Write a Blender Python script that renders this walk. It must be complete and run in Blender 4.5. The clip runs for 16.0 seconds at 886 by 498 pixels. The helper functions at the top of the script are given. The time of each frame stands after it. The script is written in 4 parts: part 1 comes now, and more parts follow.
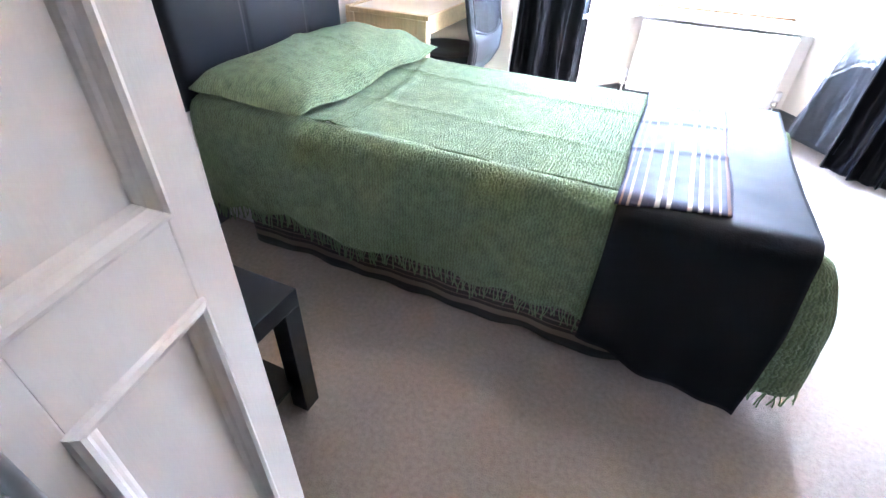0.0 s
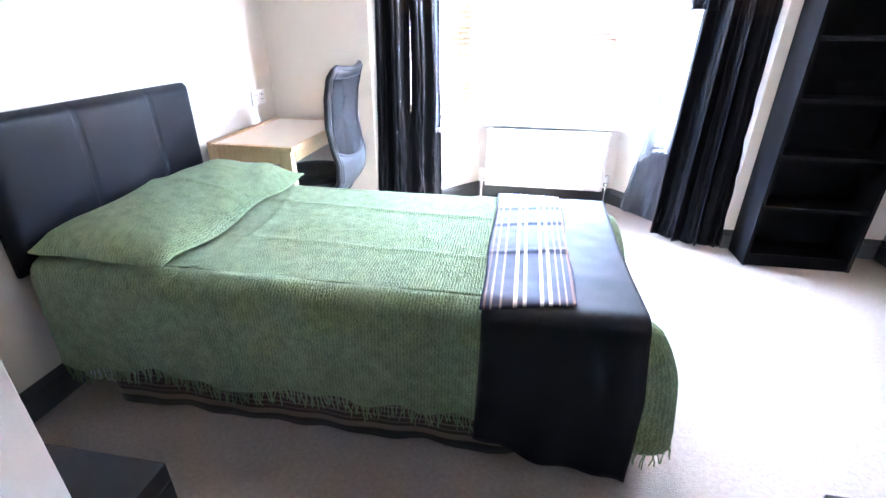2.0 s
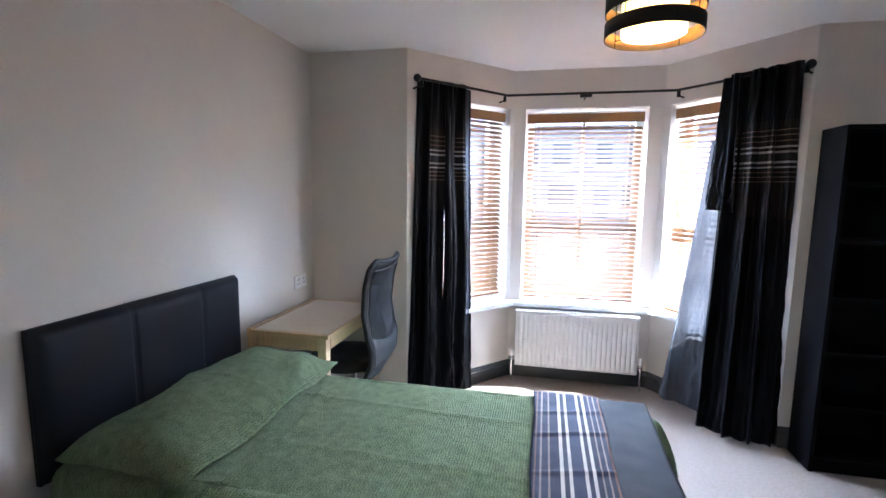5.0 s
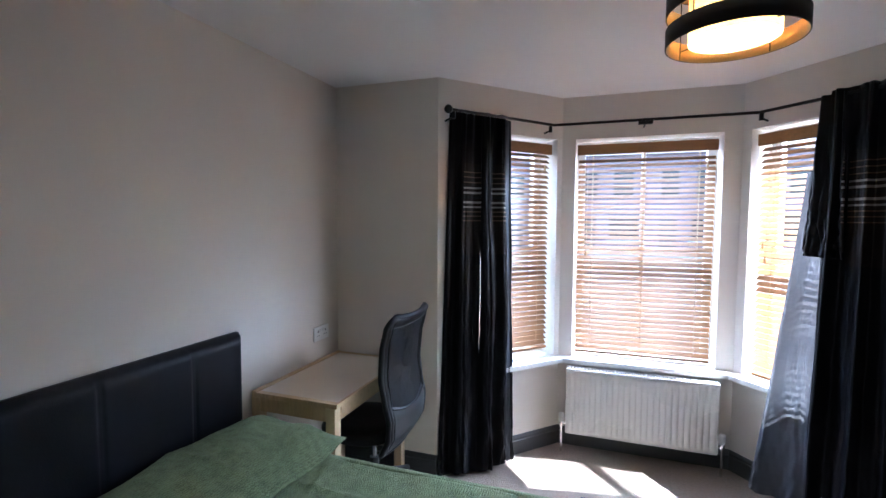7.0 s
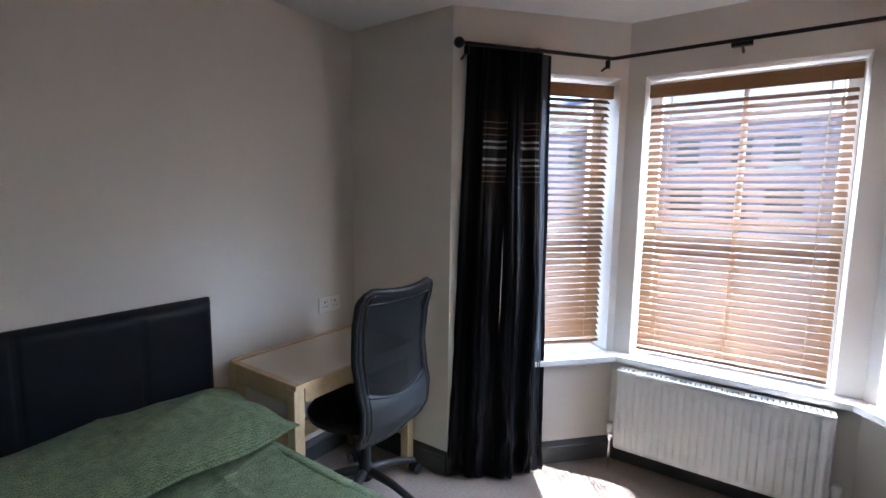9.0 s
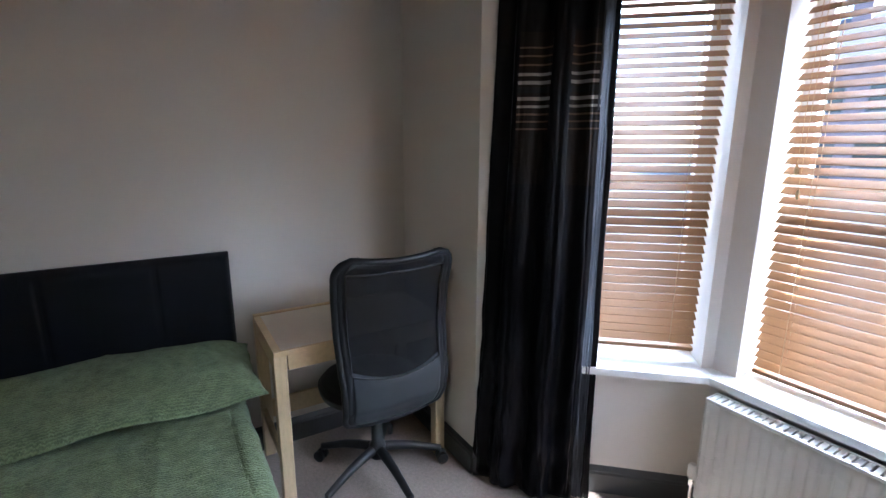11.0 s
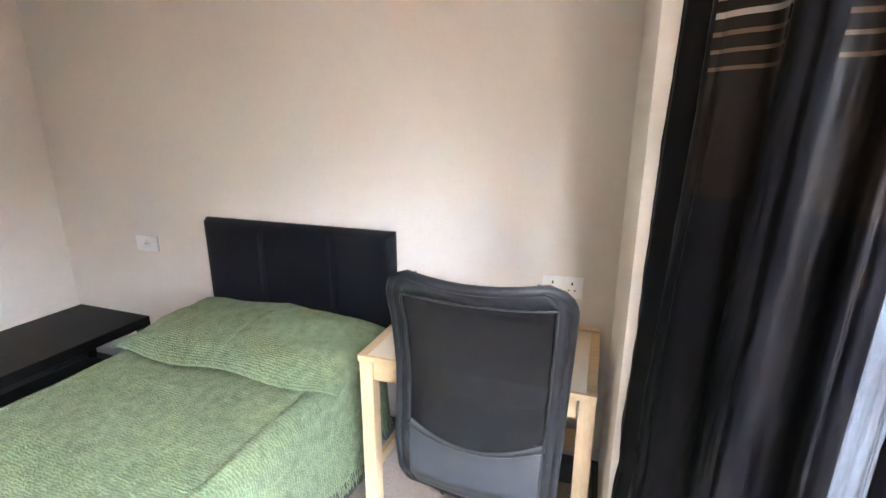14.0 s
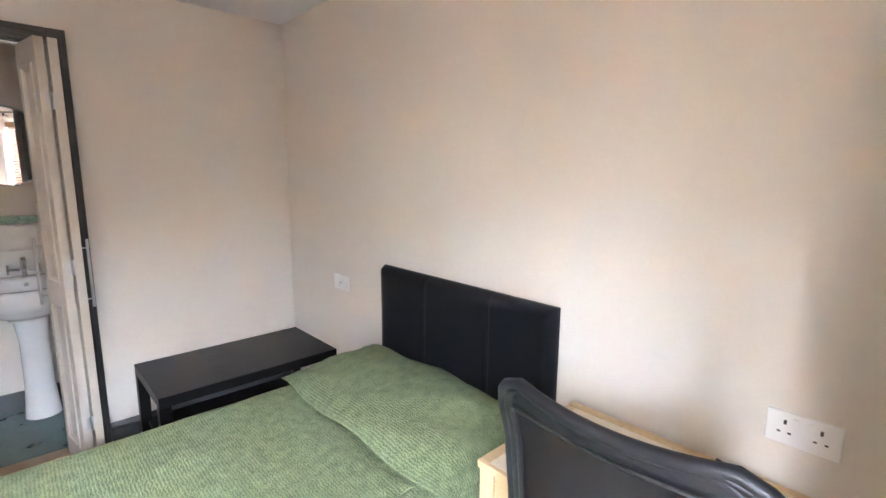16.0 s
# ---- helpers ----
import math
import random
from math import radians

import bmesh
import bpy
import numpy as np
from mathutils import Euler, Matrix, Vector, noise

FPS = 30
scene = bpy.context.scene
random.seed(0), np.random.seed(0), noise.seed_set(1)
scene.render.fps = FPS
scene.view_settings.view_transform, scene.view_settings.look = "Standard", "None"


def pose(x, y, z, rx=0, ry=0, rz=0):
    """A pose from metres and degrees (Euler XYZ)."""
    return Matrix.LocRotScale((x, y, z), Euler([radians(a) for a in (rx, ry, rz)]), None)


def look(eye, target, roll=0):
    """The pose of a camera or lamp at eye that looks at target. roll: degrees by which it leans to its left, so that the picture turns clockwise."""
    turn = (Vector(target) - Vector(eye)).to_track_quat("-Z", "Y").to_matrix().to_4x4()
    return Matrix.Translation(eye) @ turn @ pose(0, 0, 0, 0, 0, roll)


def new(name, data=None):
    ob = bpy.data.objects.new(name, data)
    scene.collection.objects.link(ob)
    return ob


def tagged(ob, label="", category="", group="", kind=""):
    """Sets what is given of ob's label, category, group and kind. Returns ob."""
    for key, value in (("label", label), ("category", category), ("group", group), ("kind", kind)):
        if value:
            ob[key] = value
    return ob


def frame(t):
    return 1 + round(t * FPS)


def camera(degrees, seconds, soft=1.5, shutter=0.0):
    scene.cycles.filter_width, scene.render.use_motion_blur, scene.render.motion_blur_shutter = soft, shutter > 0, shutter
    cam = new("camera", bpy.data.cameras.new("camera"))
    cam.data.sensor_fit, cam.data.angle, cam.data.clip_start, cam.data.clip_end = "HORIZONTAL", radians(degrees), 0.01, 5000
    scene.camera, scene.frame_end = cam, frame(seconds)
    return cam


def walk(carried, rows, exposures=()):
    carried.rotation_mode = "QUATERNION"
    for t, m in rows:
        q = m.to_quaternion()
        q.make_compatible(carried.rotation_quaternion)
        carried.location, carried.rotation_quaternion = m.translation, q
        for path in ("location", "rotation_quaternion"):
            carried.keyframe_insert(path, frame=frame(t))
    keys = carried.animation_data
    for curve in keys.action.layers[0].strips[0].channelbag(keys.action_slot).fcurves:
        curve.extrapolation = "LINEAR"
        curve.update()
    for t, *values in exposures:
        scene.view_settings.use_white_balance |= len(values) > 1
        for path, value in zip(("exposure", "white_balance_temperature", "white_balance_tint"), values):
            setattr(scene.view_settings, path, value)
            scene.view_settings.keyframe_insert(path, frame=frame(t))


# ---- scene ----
cam = camera(87.2, 16.0)
PATH = [
    (0, (1.528, -0.046, 1.147), (0.9, 1.417, -0.064), 2.5),
    (0.5, (1.551, -0.038, 1.165), (1.061, 1.478, -0.043), 2.0),
    (1, (1.599, -0.033, 1.169), (1.19, 1.558, 0.028), 1.0),
    (1.5, (1.583, -0.031, 1.21), (1.281, 1.661, 0.186), 0.8),
    (2, (1.594, -0.033, 1.255), (1.303, 1.741, 0.379), 0.5),
    (2.5, (1.586, -0.031, 1.29), (1.267, 1.802, 0.556), 0.6),
    (3, (1.56, -0.028, 1.306), (1.213, 1.839, 0.679), 0.5),
    (3.5, (1.542, -0.033, 1.337), (1.151, 1.859, 0.821), 0.5),
    (4, (1.532, -0.03, 1.366), (1.12, 1.885, 0.966), 0.5),
    (6.5, (1.554, 0.218, 1.493), (1.093, 2.158, 1.349), 0.3),
    (7, (1.578, 0.376, 1.496), (0.913, 2.258, 1.376), 0.3),
    (7.5, (1.619, 0.534, 1.501), (0.853, 2.377, 1.366), 0.4),
    (8, (1.691, 0.697, 1.481), (0.836, 2.499, 1.33), 0.3),
    (10.5, (2.171, 1.569, 1.421), (0.6, 2.743, 1.024), 0.5),
    (11, (2.166, 1.808, 1.437), (0.491, 2.813, 1.006), 0.1),
    (11.5, (2.15, 2.017, 1.466), (0.38, 2.811, 0.979), 0.8),
    (12, (2.143, 2.246, 1.468), (0.265, 2.735, 0.985), 1.5),
    (12.5, (2.019, 2.458, 1.431), (0.098, 2.597, 0.894), 0.6),
    (13, (1.884, 2.613, 1.443), (-0.032, 2.49, 0.885), -0.3),
    (13.5, (1.777, 2.705, 1.422), (-0.112, 2.337, 0.875), -0.2),
    (14, (1.688, 2.799, 1.413), (-0.139, 2.168, 0.898), 0.1),
    (14.5, (1.607, 2.857, 1.42), (-0.107, 1.942, 0.945), -0.1),
    (15, (1.525, 2.874, 1.423), (-0.06, 1.727, 1.008), 0.3),
    (15.5, (1.407, 2.867, 1.417), (-0.061, 1.55, 1.085), 0.5),
    (16, (1.321, 2.838, 1.438), (-0.031, 1.402, 1.111), 0.5),
]
EXPOSURES = [(0.0, 7.3, 5100, 14), (1.5, 7.3, 5000, 14), (2.5, 6.8, 5050, 14), (3.5, 5.9, 5100, 12), (4.2, 5.5, 5150, 12), (6.3, 4.68, 5150, 12), (8.0, 4.4, 5200, 11), (10.5, 4.05, 5450, 12),
             (12.5, 4.4, 5350, 12), (13.5, 5.55, 5800, 12), (14.5, 6.2, 6050, 13), (16.0, 6.1, 6050, 13)]
walk(cam, [(t, look(eye, target, roll)) for t, eye, target, roll in PATH], EXPOSURES)

# ---- light ----
SUN_TRAVEL = Vector((-0.63, -0.13, -0.765)).normalized()
world = bpy.data.worlds.new("sky")
scene.world = world
world.use_nodes = True
wn = world.node_tree.nodes
sky = wn.new("ShaderNodeTexSky")
sky.sky_type = "NISHITA"
sky.sun_disc = False
sky.sun_elevation = math.asin(-SUN_TRAVEL.z)
sky.sun_rotation = math.atan2(-SUN_TRAVEL.x, -SUN_TRAVEL.y)
wn["Background"].inputs[1].default_value = 0.08
world.node_tree.links.new(sky.outputs[0], wn["Background"].inputs[0])
sun = new("sun", bpy.data.lights.new("sun", "SUN"))
sun.data.energy, sun.data.angle, sun.data.color = 3.0, radians(0.5), (1.0, 0.94, 0.84)
sun.matrix_world = look((0, 0, 0), SUN_TRAVEL)


# added area lamp outside and above each bay window, facing in, boosting the sky's light
for (x, y), (nx, ny), width in (((0.97, 3.20), (-0.746, 0.666), 3.0), ((1.80, 3.55), (0.0, 1.0), 3.0), ((2.60, 3.20), (0.776, 0.631), 3.0)):
    panel = new("sky_fill_lamp", bpy.data.lights.new("sky_fill_lamp", "AREA"))
    panel.data.shape, panel.data.size, panel.data.size_y = "RECTANGLE", width, 2.2
    panel.data.energy, panel.data.color = 46.0, (0.84, 0.92, 1.0)
    eye = Vector((x + nx * 3.3, y + ny * 3.3, 3.7))
    panel.matrix_world = look(eye, (x, y, 1.3))


# ---- materials ----
def mat(name, color, rough=0.6, metal=0.0, var=0.12, scale=6.0, fine=120.0, bump=0.15, dist=0.002, spec=0.5, sheen=0.0, trans=0.0, coat=0.0, stretch=(1, 1, 1)):
    """A surface with two scales of variation: broad mottling in the colour, fine grain in the relief."""
    m = bpy.data.materials.new(name)
    m.use_nodes = True
    n, l = m.node_tree.nodes, m.node_tree.links
    b = n["Principled BSDF"]
    tc, mp = n.new("ShaderNodeTexCoord"), n.new("ShaderNodeMapping")
    mp.inputs["Scale"].default_value = stretch
    l.new(tc.outputs["Object"], mp.inputs[0])
    big, small = n.new("ShaderNodeTexNoise"), n.new("ShaderNodeTexNoise")
    for tex, sc in ((big, scale), (small, fine)):
        tex.inputs["Scale"].default_value = sc
        tex.inputs["Detail"].default_value = 6.0
        l.new(mp.outputs[0], tex.inputs["Vector"])
    add = n.new("ShaderNodeMath")
    add.operation = "MULTIPLY_ADD"
    add.inputs[1].default_value = 0.6
    l.new(big.outputs[0], add.inputs[0])
    half = n.new("ShaderNodeMath")
    half.operation = "MULTIPLY"
    half.inputs[1].default_value = 0.4
    l.new(small.outputs[0], half.inputs[0])
    l.new(half.outputs[0], add.inputs[2])
    ramp = n.new("ShaderNodeValToRGB")
    ramp.color_ramp.elements[0].position, ramp.color_ramp.elements[1].position = 0.3, 0.7
    ramp.color_ramp.elements[0].color = (*[c * (1 - var) for c in color], 1)
    ramp.color_ramp.elements[1].color = (*[min(1, c * (1 + var)) for c in color], 1)
    l.new(add.outputs[0], ramp.inputs[0])
    l.new(ramp.outputs[0], b.inputs["Base Color"])
    bp = n.new("ShaderNodeBump")
    bp.inputs["Strength"].default_value, bp.inputs["Distance"].default_value = bump, dist
    l.new(small.outputs[0], bp.inputs["Height"])
    l.new(bp.outputs[0], b.inputs["Normal"])
    rr = n.new("ShaderNodeMath")
    rr.operation = "MULTIPLY_ADD"
    rr.inputs[1].default_value, rr.inputs[2].default_value = 0.2, rough - 0.1
    l.new(big.outputs[0], rr.inputs[0])
    l.new(rr.outputs[0], b.inputs["Roughness"])
    b.inputs["Metallic"].default_value = metal
    b.inputs["Specular IOR Level"].default_value = spec
    b.inputs["Sheen Weight"].default_value = sheen
    b.inputs["Coat Weight"].default_value = coat
    b.inputs["Transmission Weight"].default_value = trans
    return m


def glow(name, color, strength):
    m = bpy.data.materials.new(name)
    m.use_nodes = True
    b = m.node_tree.nodes["Principled BSDF"]
    b.inputs["Base Color"].default_value = (*color, 1)
    b.inputs["Emission Color"].default_value = (*color, 1)
    b.inputs["Emission Strength"].default_value = strength
    return m


def see_through(name, color, amount, rough=0.8, through_color=None):
    """Thin cloth: part of the light falls through it, scattered."""
    m = mat(name, color, rough, var=0.2, scale=20, fine=300, bump=0.4, stretch=(1, 1, 4))
    n, l = m.node_tree.nodes, m.node_tree.links
    mix, tr = n.new("ShaderNodeMixShader"), n.new("ShaderNodeBsdfTranslucent")
    tr.inputs[0].default_value = (*(through_color or color), 1)
    mix.inputs[0].default_value = amount
    l.new(n["Principled BSDF"].outputs[0], mix.inputs[1])
    l.new(tr.outputs[0], mix.inputs[2])
    l.new(mix.outputs[0], n["Material Output"].inputs[0])
    return m


def banded(m, axis, bands, border=0.0):
    """Woven or printed stripes over a material: bands of (from, to, colour) along one axis of the object."""
    n, l = m.node_tree.nodes, m.node_tree.links
    b = n["Principled BSDF"]
    tc, sep = n.new("ShaderNodeTexCoord"), n.new("ShaderNodeSeparateXYZ")
    l.new(tc.outputs["Object"], sep.inputs[0])
    last = b.inputs["Base Color"].links[0].from_socket
    for lo, hi, color in bands:
        a, c, d, mix = n.new("ShaderNodeMath"), n.new("ShaderNodeMath"), n.new("ShaderNodeMath"), n.new("ShaderNodeMix")
        a.operation, c.operation, d.operation, mix.data_type = "GREATER_THAN", "LESS_THAN", "MULTIPLY", "RGBA"
        a.inputs[1].default_value, c.inputs[1].default_value = lo, hi
        l.new(sep.outputs[axis], a.inputs[0])
        l.new(sep.outputs[axis], c.inputs[0])
        l.new(a.outputs[0], d.inputs[0])
        l.new(c.outputs[0], d.inputs[1])
        l.new(d.outputs[0], mix.inputs[0])
        l.new(last, mix.inputs[6])
        mix.inputs[7].default_value = (*color, 1)
        last = mix.outputs[2]
    if border:
        uv, su, gt, mix = n.new("ShaderNodeTexCoord"), n.new("ShaderNodeSeparateXYZ"), n.new("ShaderNodeMath"), n.new("ShaderNodeMix")
        l.new(uv.outputs["UV"], su.inputs[0])
        l.new(su.outputs[0], gt.inputs[0])
        gt.operation, mix.data_type = "GREATER_THAN", "RGBA"
        gt.inputs[1].default_value = border
        l.new(gt.outputs[0], mix.inputs[0])
        l.new(b.inputs["Base Color"].links[0].from_socket, mix.inputs[6])
        l.new(last, mix.inputs[7])
        last = mix.outputs[2]
    l.new(last, b.inputs["Base Color"])
    return m


def ribbed(m, axis_stretch, scale, strength, distortion=2.0, dist=0.004):
    """Rows of chenille: a wavy relief on top of the grain, its grooves also shaded in the colour."""
    n, l = m.node_tree.nodes, m.node_tree.links
    tc, mp, wv, bp = n.new("ShaderNodeTexCoord"), n.new("ShaderNodeMapping"), n.new("ShaderNodeTexWave"), n.new("ShaderNodeBump")
    mp.inputs["Scale"].default_value = axis_stretch
    l.new(tc.outputs["UV"], mp.inputs[0])
    l.new(mp.outputs[0], wv.inputs[0])
    wv.inputs["Scale"].default_value, wv.inputs["Distortion"].default_value = scale, distortion
    wv.inputs["Detail"].default_value, wv.inputs["Detail Scale"].default_value = 2.0, 2.5
    bp.inputs["Strength"].default_value, bp.inputs["Distance"].default_value = strength, dist
    l.new(wv.outputs[1], bp.inputs["Height"])
    b = n["Principled BSDF"]
    l.new(b.inputs["Normal"].links[0].from_socket, bp.inputs["Normal"])
    l.new(bp.outputs[0], b.inputs["Normal"])
    # groove shade and ridge highlight multiplied into the base colour, following the relief
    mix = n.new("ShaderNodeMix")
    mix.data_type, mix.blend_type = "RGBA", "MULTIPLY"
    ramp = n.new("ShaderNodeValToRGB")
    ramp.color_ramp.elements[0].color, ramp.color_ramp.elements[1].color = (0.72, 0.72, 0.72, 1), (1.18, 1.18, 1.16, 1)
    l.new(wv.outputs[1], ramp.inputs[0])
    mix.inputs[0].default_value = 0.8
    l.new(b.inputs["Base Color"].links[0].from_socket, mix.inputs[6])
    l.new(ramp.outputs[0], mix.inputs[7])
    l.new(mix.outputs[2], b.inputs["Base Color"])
    return m


WALL = mat("magnolia_paint", (0.70, 0.65, 0.59), 0.75, var=0.03, scale=2, fine=350, bump=0.12, dist=0.001)
CEIL = mat("white_emulsion", (0.80, 0.79, 0.79), 0.8, var=0.02, scale=2, fine=250, bump=0.1, dist=0.001)
CARPET = mat("beige_carpet", (0.325, 0.268, 0.228), 0.95, var=0.20, scale=70, fine=260, bump=1.0, dist=0.006, spec=0.05, sheen=0.1)
SKIRT = mat("grey_gloss_paint", (0.055, 0.058, 0.06), 0.35, var=0.08, scale=5, fine=60, bump=0.05)
GLOSS = mat("white_gloss_paint", (0.78, 0.77, 0.75), 0.3, var=0.03, scale=4, fine=80, bump=0.05)
UPVC = mat("white_upvc", (0.80, 0.80, 0.80), 0.3, var=0.02, scale=4, fine=80, bump=0.03)
DOORPAINT = mat("cream_door_paint", (0.56, 0.505, 0.45), 0.42, var=0.035, scale=9, fine=70, bump=0.10, stretch=(5, 5, 0.5))
LEATHER = mat("black_leatherette", (0.006, 0.007, 0.011), 0.45, var=0.25, scale=8, fine=260, bump=0.35, dist=0.002, spec=0.22)
BLACKWOOD = mat("black_brown_veneer", (0.007, 0.0065, 0.007), 0.45, var=0.3, scale=6, fine=90, bump=0.2, spec=0.25, stretch=(1, 8, 8))
BOOKWOOD = mat("black_bookcase_foil", (0.005, 0.005, 0.006), 0.55, var=0.3, scale=6, fine=90, bump=0.15, spec=0.05, stretch=(8, 8, 1))
PINE = mat("pale_pine", (0.58, 0.42, 0.24), 0.5, var=0.16, scale=9, fine=60, bump=0.15, stretch=(8, 1, 1))
PINELEG = mat("pale_pine_upright", (0.60, 0.45, 0.27), 0.5, var=0.14, scale=9, fine=60, bump=0.15, stretch=(8, 8, 1))
DESKTOP = mat("cream_laminate", (0.66, 0.58, 0.48), 0.4, var=0.05, scale=6, fine=150, bump=0.05)
SLAT = mat("honey_wood_slat", (0.29, 0.145, 0.055), 0.45, var=0.18, scale=6, fine=50, bump=0.1, stretch=(1, 9, 9))
CORD = mat("tan_cord", (0.5, 0.33, 0.18), 0.8)
POLE = mat("black_metal", (0.012, 0.012, 0.013), 0.4, metal=0.6, var=0.1)
PLASTIC = mat("black_plastic", (0.014, 0.014, 0.015), 0.45, var=0.15, fine=300, bump=0.15)
CHAIRSKIN = mat("dark_grey_chair_vinyl", (0.012, 0.013, 0.016), 0.42, var=0.2, scale=10, fine=350, bump=0.25, spec=0.3)
LUMBAR = mat("smooth_grey_vinyl", (0.030, 0.034, 0.038), 0.4, var=0.15, scale=10, fine=300, bump=0.15, spec=0.4)
MESHCLOTH = mat("black_mesh_fabric", (0.008, 0.008, 0.009), 0.7, var=0.3, scale=12, fine=600, bump=0.8, spec=0.2)
def part_clear(m, amount):
    """An open weave: part of each ray goes straight through."""
    n, l = m.node_tree.nodes, m.node_tree.links
    mix, tr = n.new("ShaderNodeMixShader"), n.new("ShaderNodeBsdfTransparent")
    mix.inputs[0].default_value = amount
    l.new(n["Material Output"].inputs[0].links[0].from_socket, mix.inputs[1])
    l.new(tr.outputs[0], mix.inputs[2])
    l.new(mix.outputs[0], n["Material Output"].inputs[0])
    return m


part_clear(MESHCLOTH, 0.16)
CHROME = mat("chrome", (0.75, 0.75, 0.76), 0.18, metal=1.0, var=0.03, bump=0.02)
STEEL = mat("brushed_steel", (0.55, 0.55, 0.56), 0.35, metal=1.0, var=0.05, bump=0.05)
RADWHITE = mat("radiator_enamel", (0.78, 0.78, 0.76), 0.28, var=0.03, scale=3, fine=60, bump=0.03)
SOCKET = mat("white_moulded_plastic", (0.80, 0.79, 0.78), 0.3, var=0.02, bump=0.02)
DARKSLOT = mat("dark_slot", (0.02, 0.02, 0.02), 0.6)
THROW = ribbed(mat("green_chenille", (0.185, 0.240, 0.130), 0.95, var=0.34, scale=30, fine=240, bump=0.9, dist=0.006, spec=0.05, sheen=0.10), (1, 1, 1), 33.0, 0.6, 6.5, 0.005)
FRINGE = mat("green_fringe_yarn", (0.18, 0.24, 0.13), 0.95, var=0.25, fine=300)
RUNNER = mat("black_satin_runner", (0.006, 0.007, 0.011), 0.6, var=0.2, scale=5, fine=300, bump=0.3, spec=0.16)
IVORY, PINK, BLUEGREY = (0.62, 0.58, 0.55), (0.20, 0.12, 0.10), (0.05, 0.055, 0.10)
STRIPED = banded(mat("striped_satin", (0.040, 0.042, 0.075), 0.62, var=0.2, scale=6, fine=300, bump=0.3, spec=0.08), 0,
                 [(1.5292, 1.5344, PINK), (1.5462, 1.5528, (0.33, 0.26, 0.25)), (1.5724, 1.5790, (0.33, 0.26, 0.25)), (1.6091, 1.6209, IVORY), (1.6353, 1.6458, IVORY), (1.6458, 1.6798, BLUEGREY),
                  (1.6824, 1.6929, IVORY), (1.7060, 1.7165, IVORY), (1.7322, 1.7375, (0.33, 0.26, 0.25)), (1.7519, 1.7571, (0.33, 0.26, 0.25)), (1.7702, 1.7781, PINK)])
VALANCE = banded(mat("striped_valance", (0.022, 0.014, 0.013), 0.6, var=0.25, scale=5, fine=250, bump=0.3), 2,
                 [(0.044, 0.068, (0.16, 0.12, 0.09)), (0.082, 0.086, (0.13, 0.09, 0.07)), (0.102, 0.108, (0.16, 0.12, 0.09)), (0.124, 0.128, (0.12, 0.08, 0.06)), (0.144, 0.150, (0.15, 0.11, 0.09)),
                  (0.0, 0.045, (0.008, 0.008, 0.010))])
BEDBASE = mat("white_divan_cloth", (0.6, 0.58, 0.55), 0.9, fine=200)
GOLD, SILVER, BROWN = (0.12, 0.08, 0.055), (0.27, 0.25, 0.23), (0.011, 0.008, 0.007)
CURTAIN = banded(mat("black_satin_curtain", (0.003, 0.003, 0.0045), 0.40, var=0.2, scale=5, fine=250, bump=0.25, spec=0.12, stretch=(1, 1, 0.3)), 2,
                 [(1.30, 1.83, BROWN), (1.496, 1.502, GOLD), (1.522, 1.528, GOLD), (1.547, 1.554, GOLD), (1.573, 1.582, SILVER), (1.599, 1.611, SILVER), (1.625, 1.645, (0.010, 0.010, 0.012)),
                  (1.654, 1.666, SILVER), (1.683, 1.693, SILVER), (1.717, 1.723, GOLD), (1.747, 1.753, GOLD), (1.775, 1.781, GOLD)], 0.28)
LINING = see_through("grey_curtain_lining", (0.075, 0.08, 0.095), 0.45, through_color=(0.062, 0.064, 0.070))
SHADEBLACK = mat("black_shade_cloth", (0.010, 0.010, 0.011), 0.7, fine=300)
SHADEGOLD = mat("gold_shade_lining", (0.36, 0.26, 0.13), 0.45, metal=0.3, var=0.05, fine=200)
SHADECREAM = see_through("cream_shade_cloth", (0.85, 0.66, 0.36), 0.6)
LAMPGLOW = glow("lit_diffuser", (1.0, 0.84, 0.62), 1.8)
BULBGLOW = glow("lit_bulb", (1.0, 0.78, 0.48), 0.8)
PORCELAIN = mat("white_porcelain", (0.80, 0.81, 0.82), 0.12, var=0.01, bump=0.01, coat=0.5)
TILE = mat("white_glazed_tile", (0.72, 0.74, 0.74), 0.12, var=0.04, scale=8, fine=30, bump=0.1)
BORDER = mat("green_border_tile", (0.20, 0.30, 0.22), 0.2, var=0.5, scale=40, fine=90)
GREENFLOOR = mat("green_marble_vinyl", (0.035, 0.075, 0.068), 0.3, var=0.5, scale=9, fine=40, bump=0.05)
OAK = mat("oak_threshold", (0.36, 0.25, 0.16), 0.5, var=0.15, scale=8, fine=60, stretch=(1, 8, 8))
MIRROR = mat("mirror_silver", (0.92, 0.92, 0.92), 0.1, metal=1.0, var=0.0, bump=0.0)
BRICK = mat("weathered_brick", (0.20, 0.158, 0.165), 0.9, var=0.25, scale=3, fine=40)
STONE = mat("grey_stone_surround", (0.13, 0.12, 0.125), 0.9, var=0.2, scale=4, fine=60)
SLATE = mat("roof_slate", (0.07, 0.07, 0.08), 0.7, var=0.25)
ASPHALT = mat("asphalt", (0.06, 0.06, 0.06), 0.9, var=0.2, fine=200)
PAVING = mat("concrete_paving", (0.30, 0.29, 0.27), 0.9, var=0.12)
DARKGLASS = mat("dark_window_glass", (0.02, 0.025, 0.03), 0.08, var=0.1, bump=0.0)
GLASS = bpy.data.materials.new("window_glass")
GLASS.use_nodes = True
gb = GLASS.node_tree.nodes["Principled BSDF"]
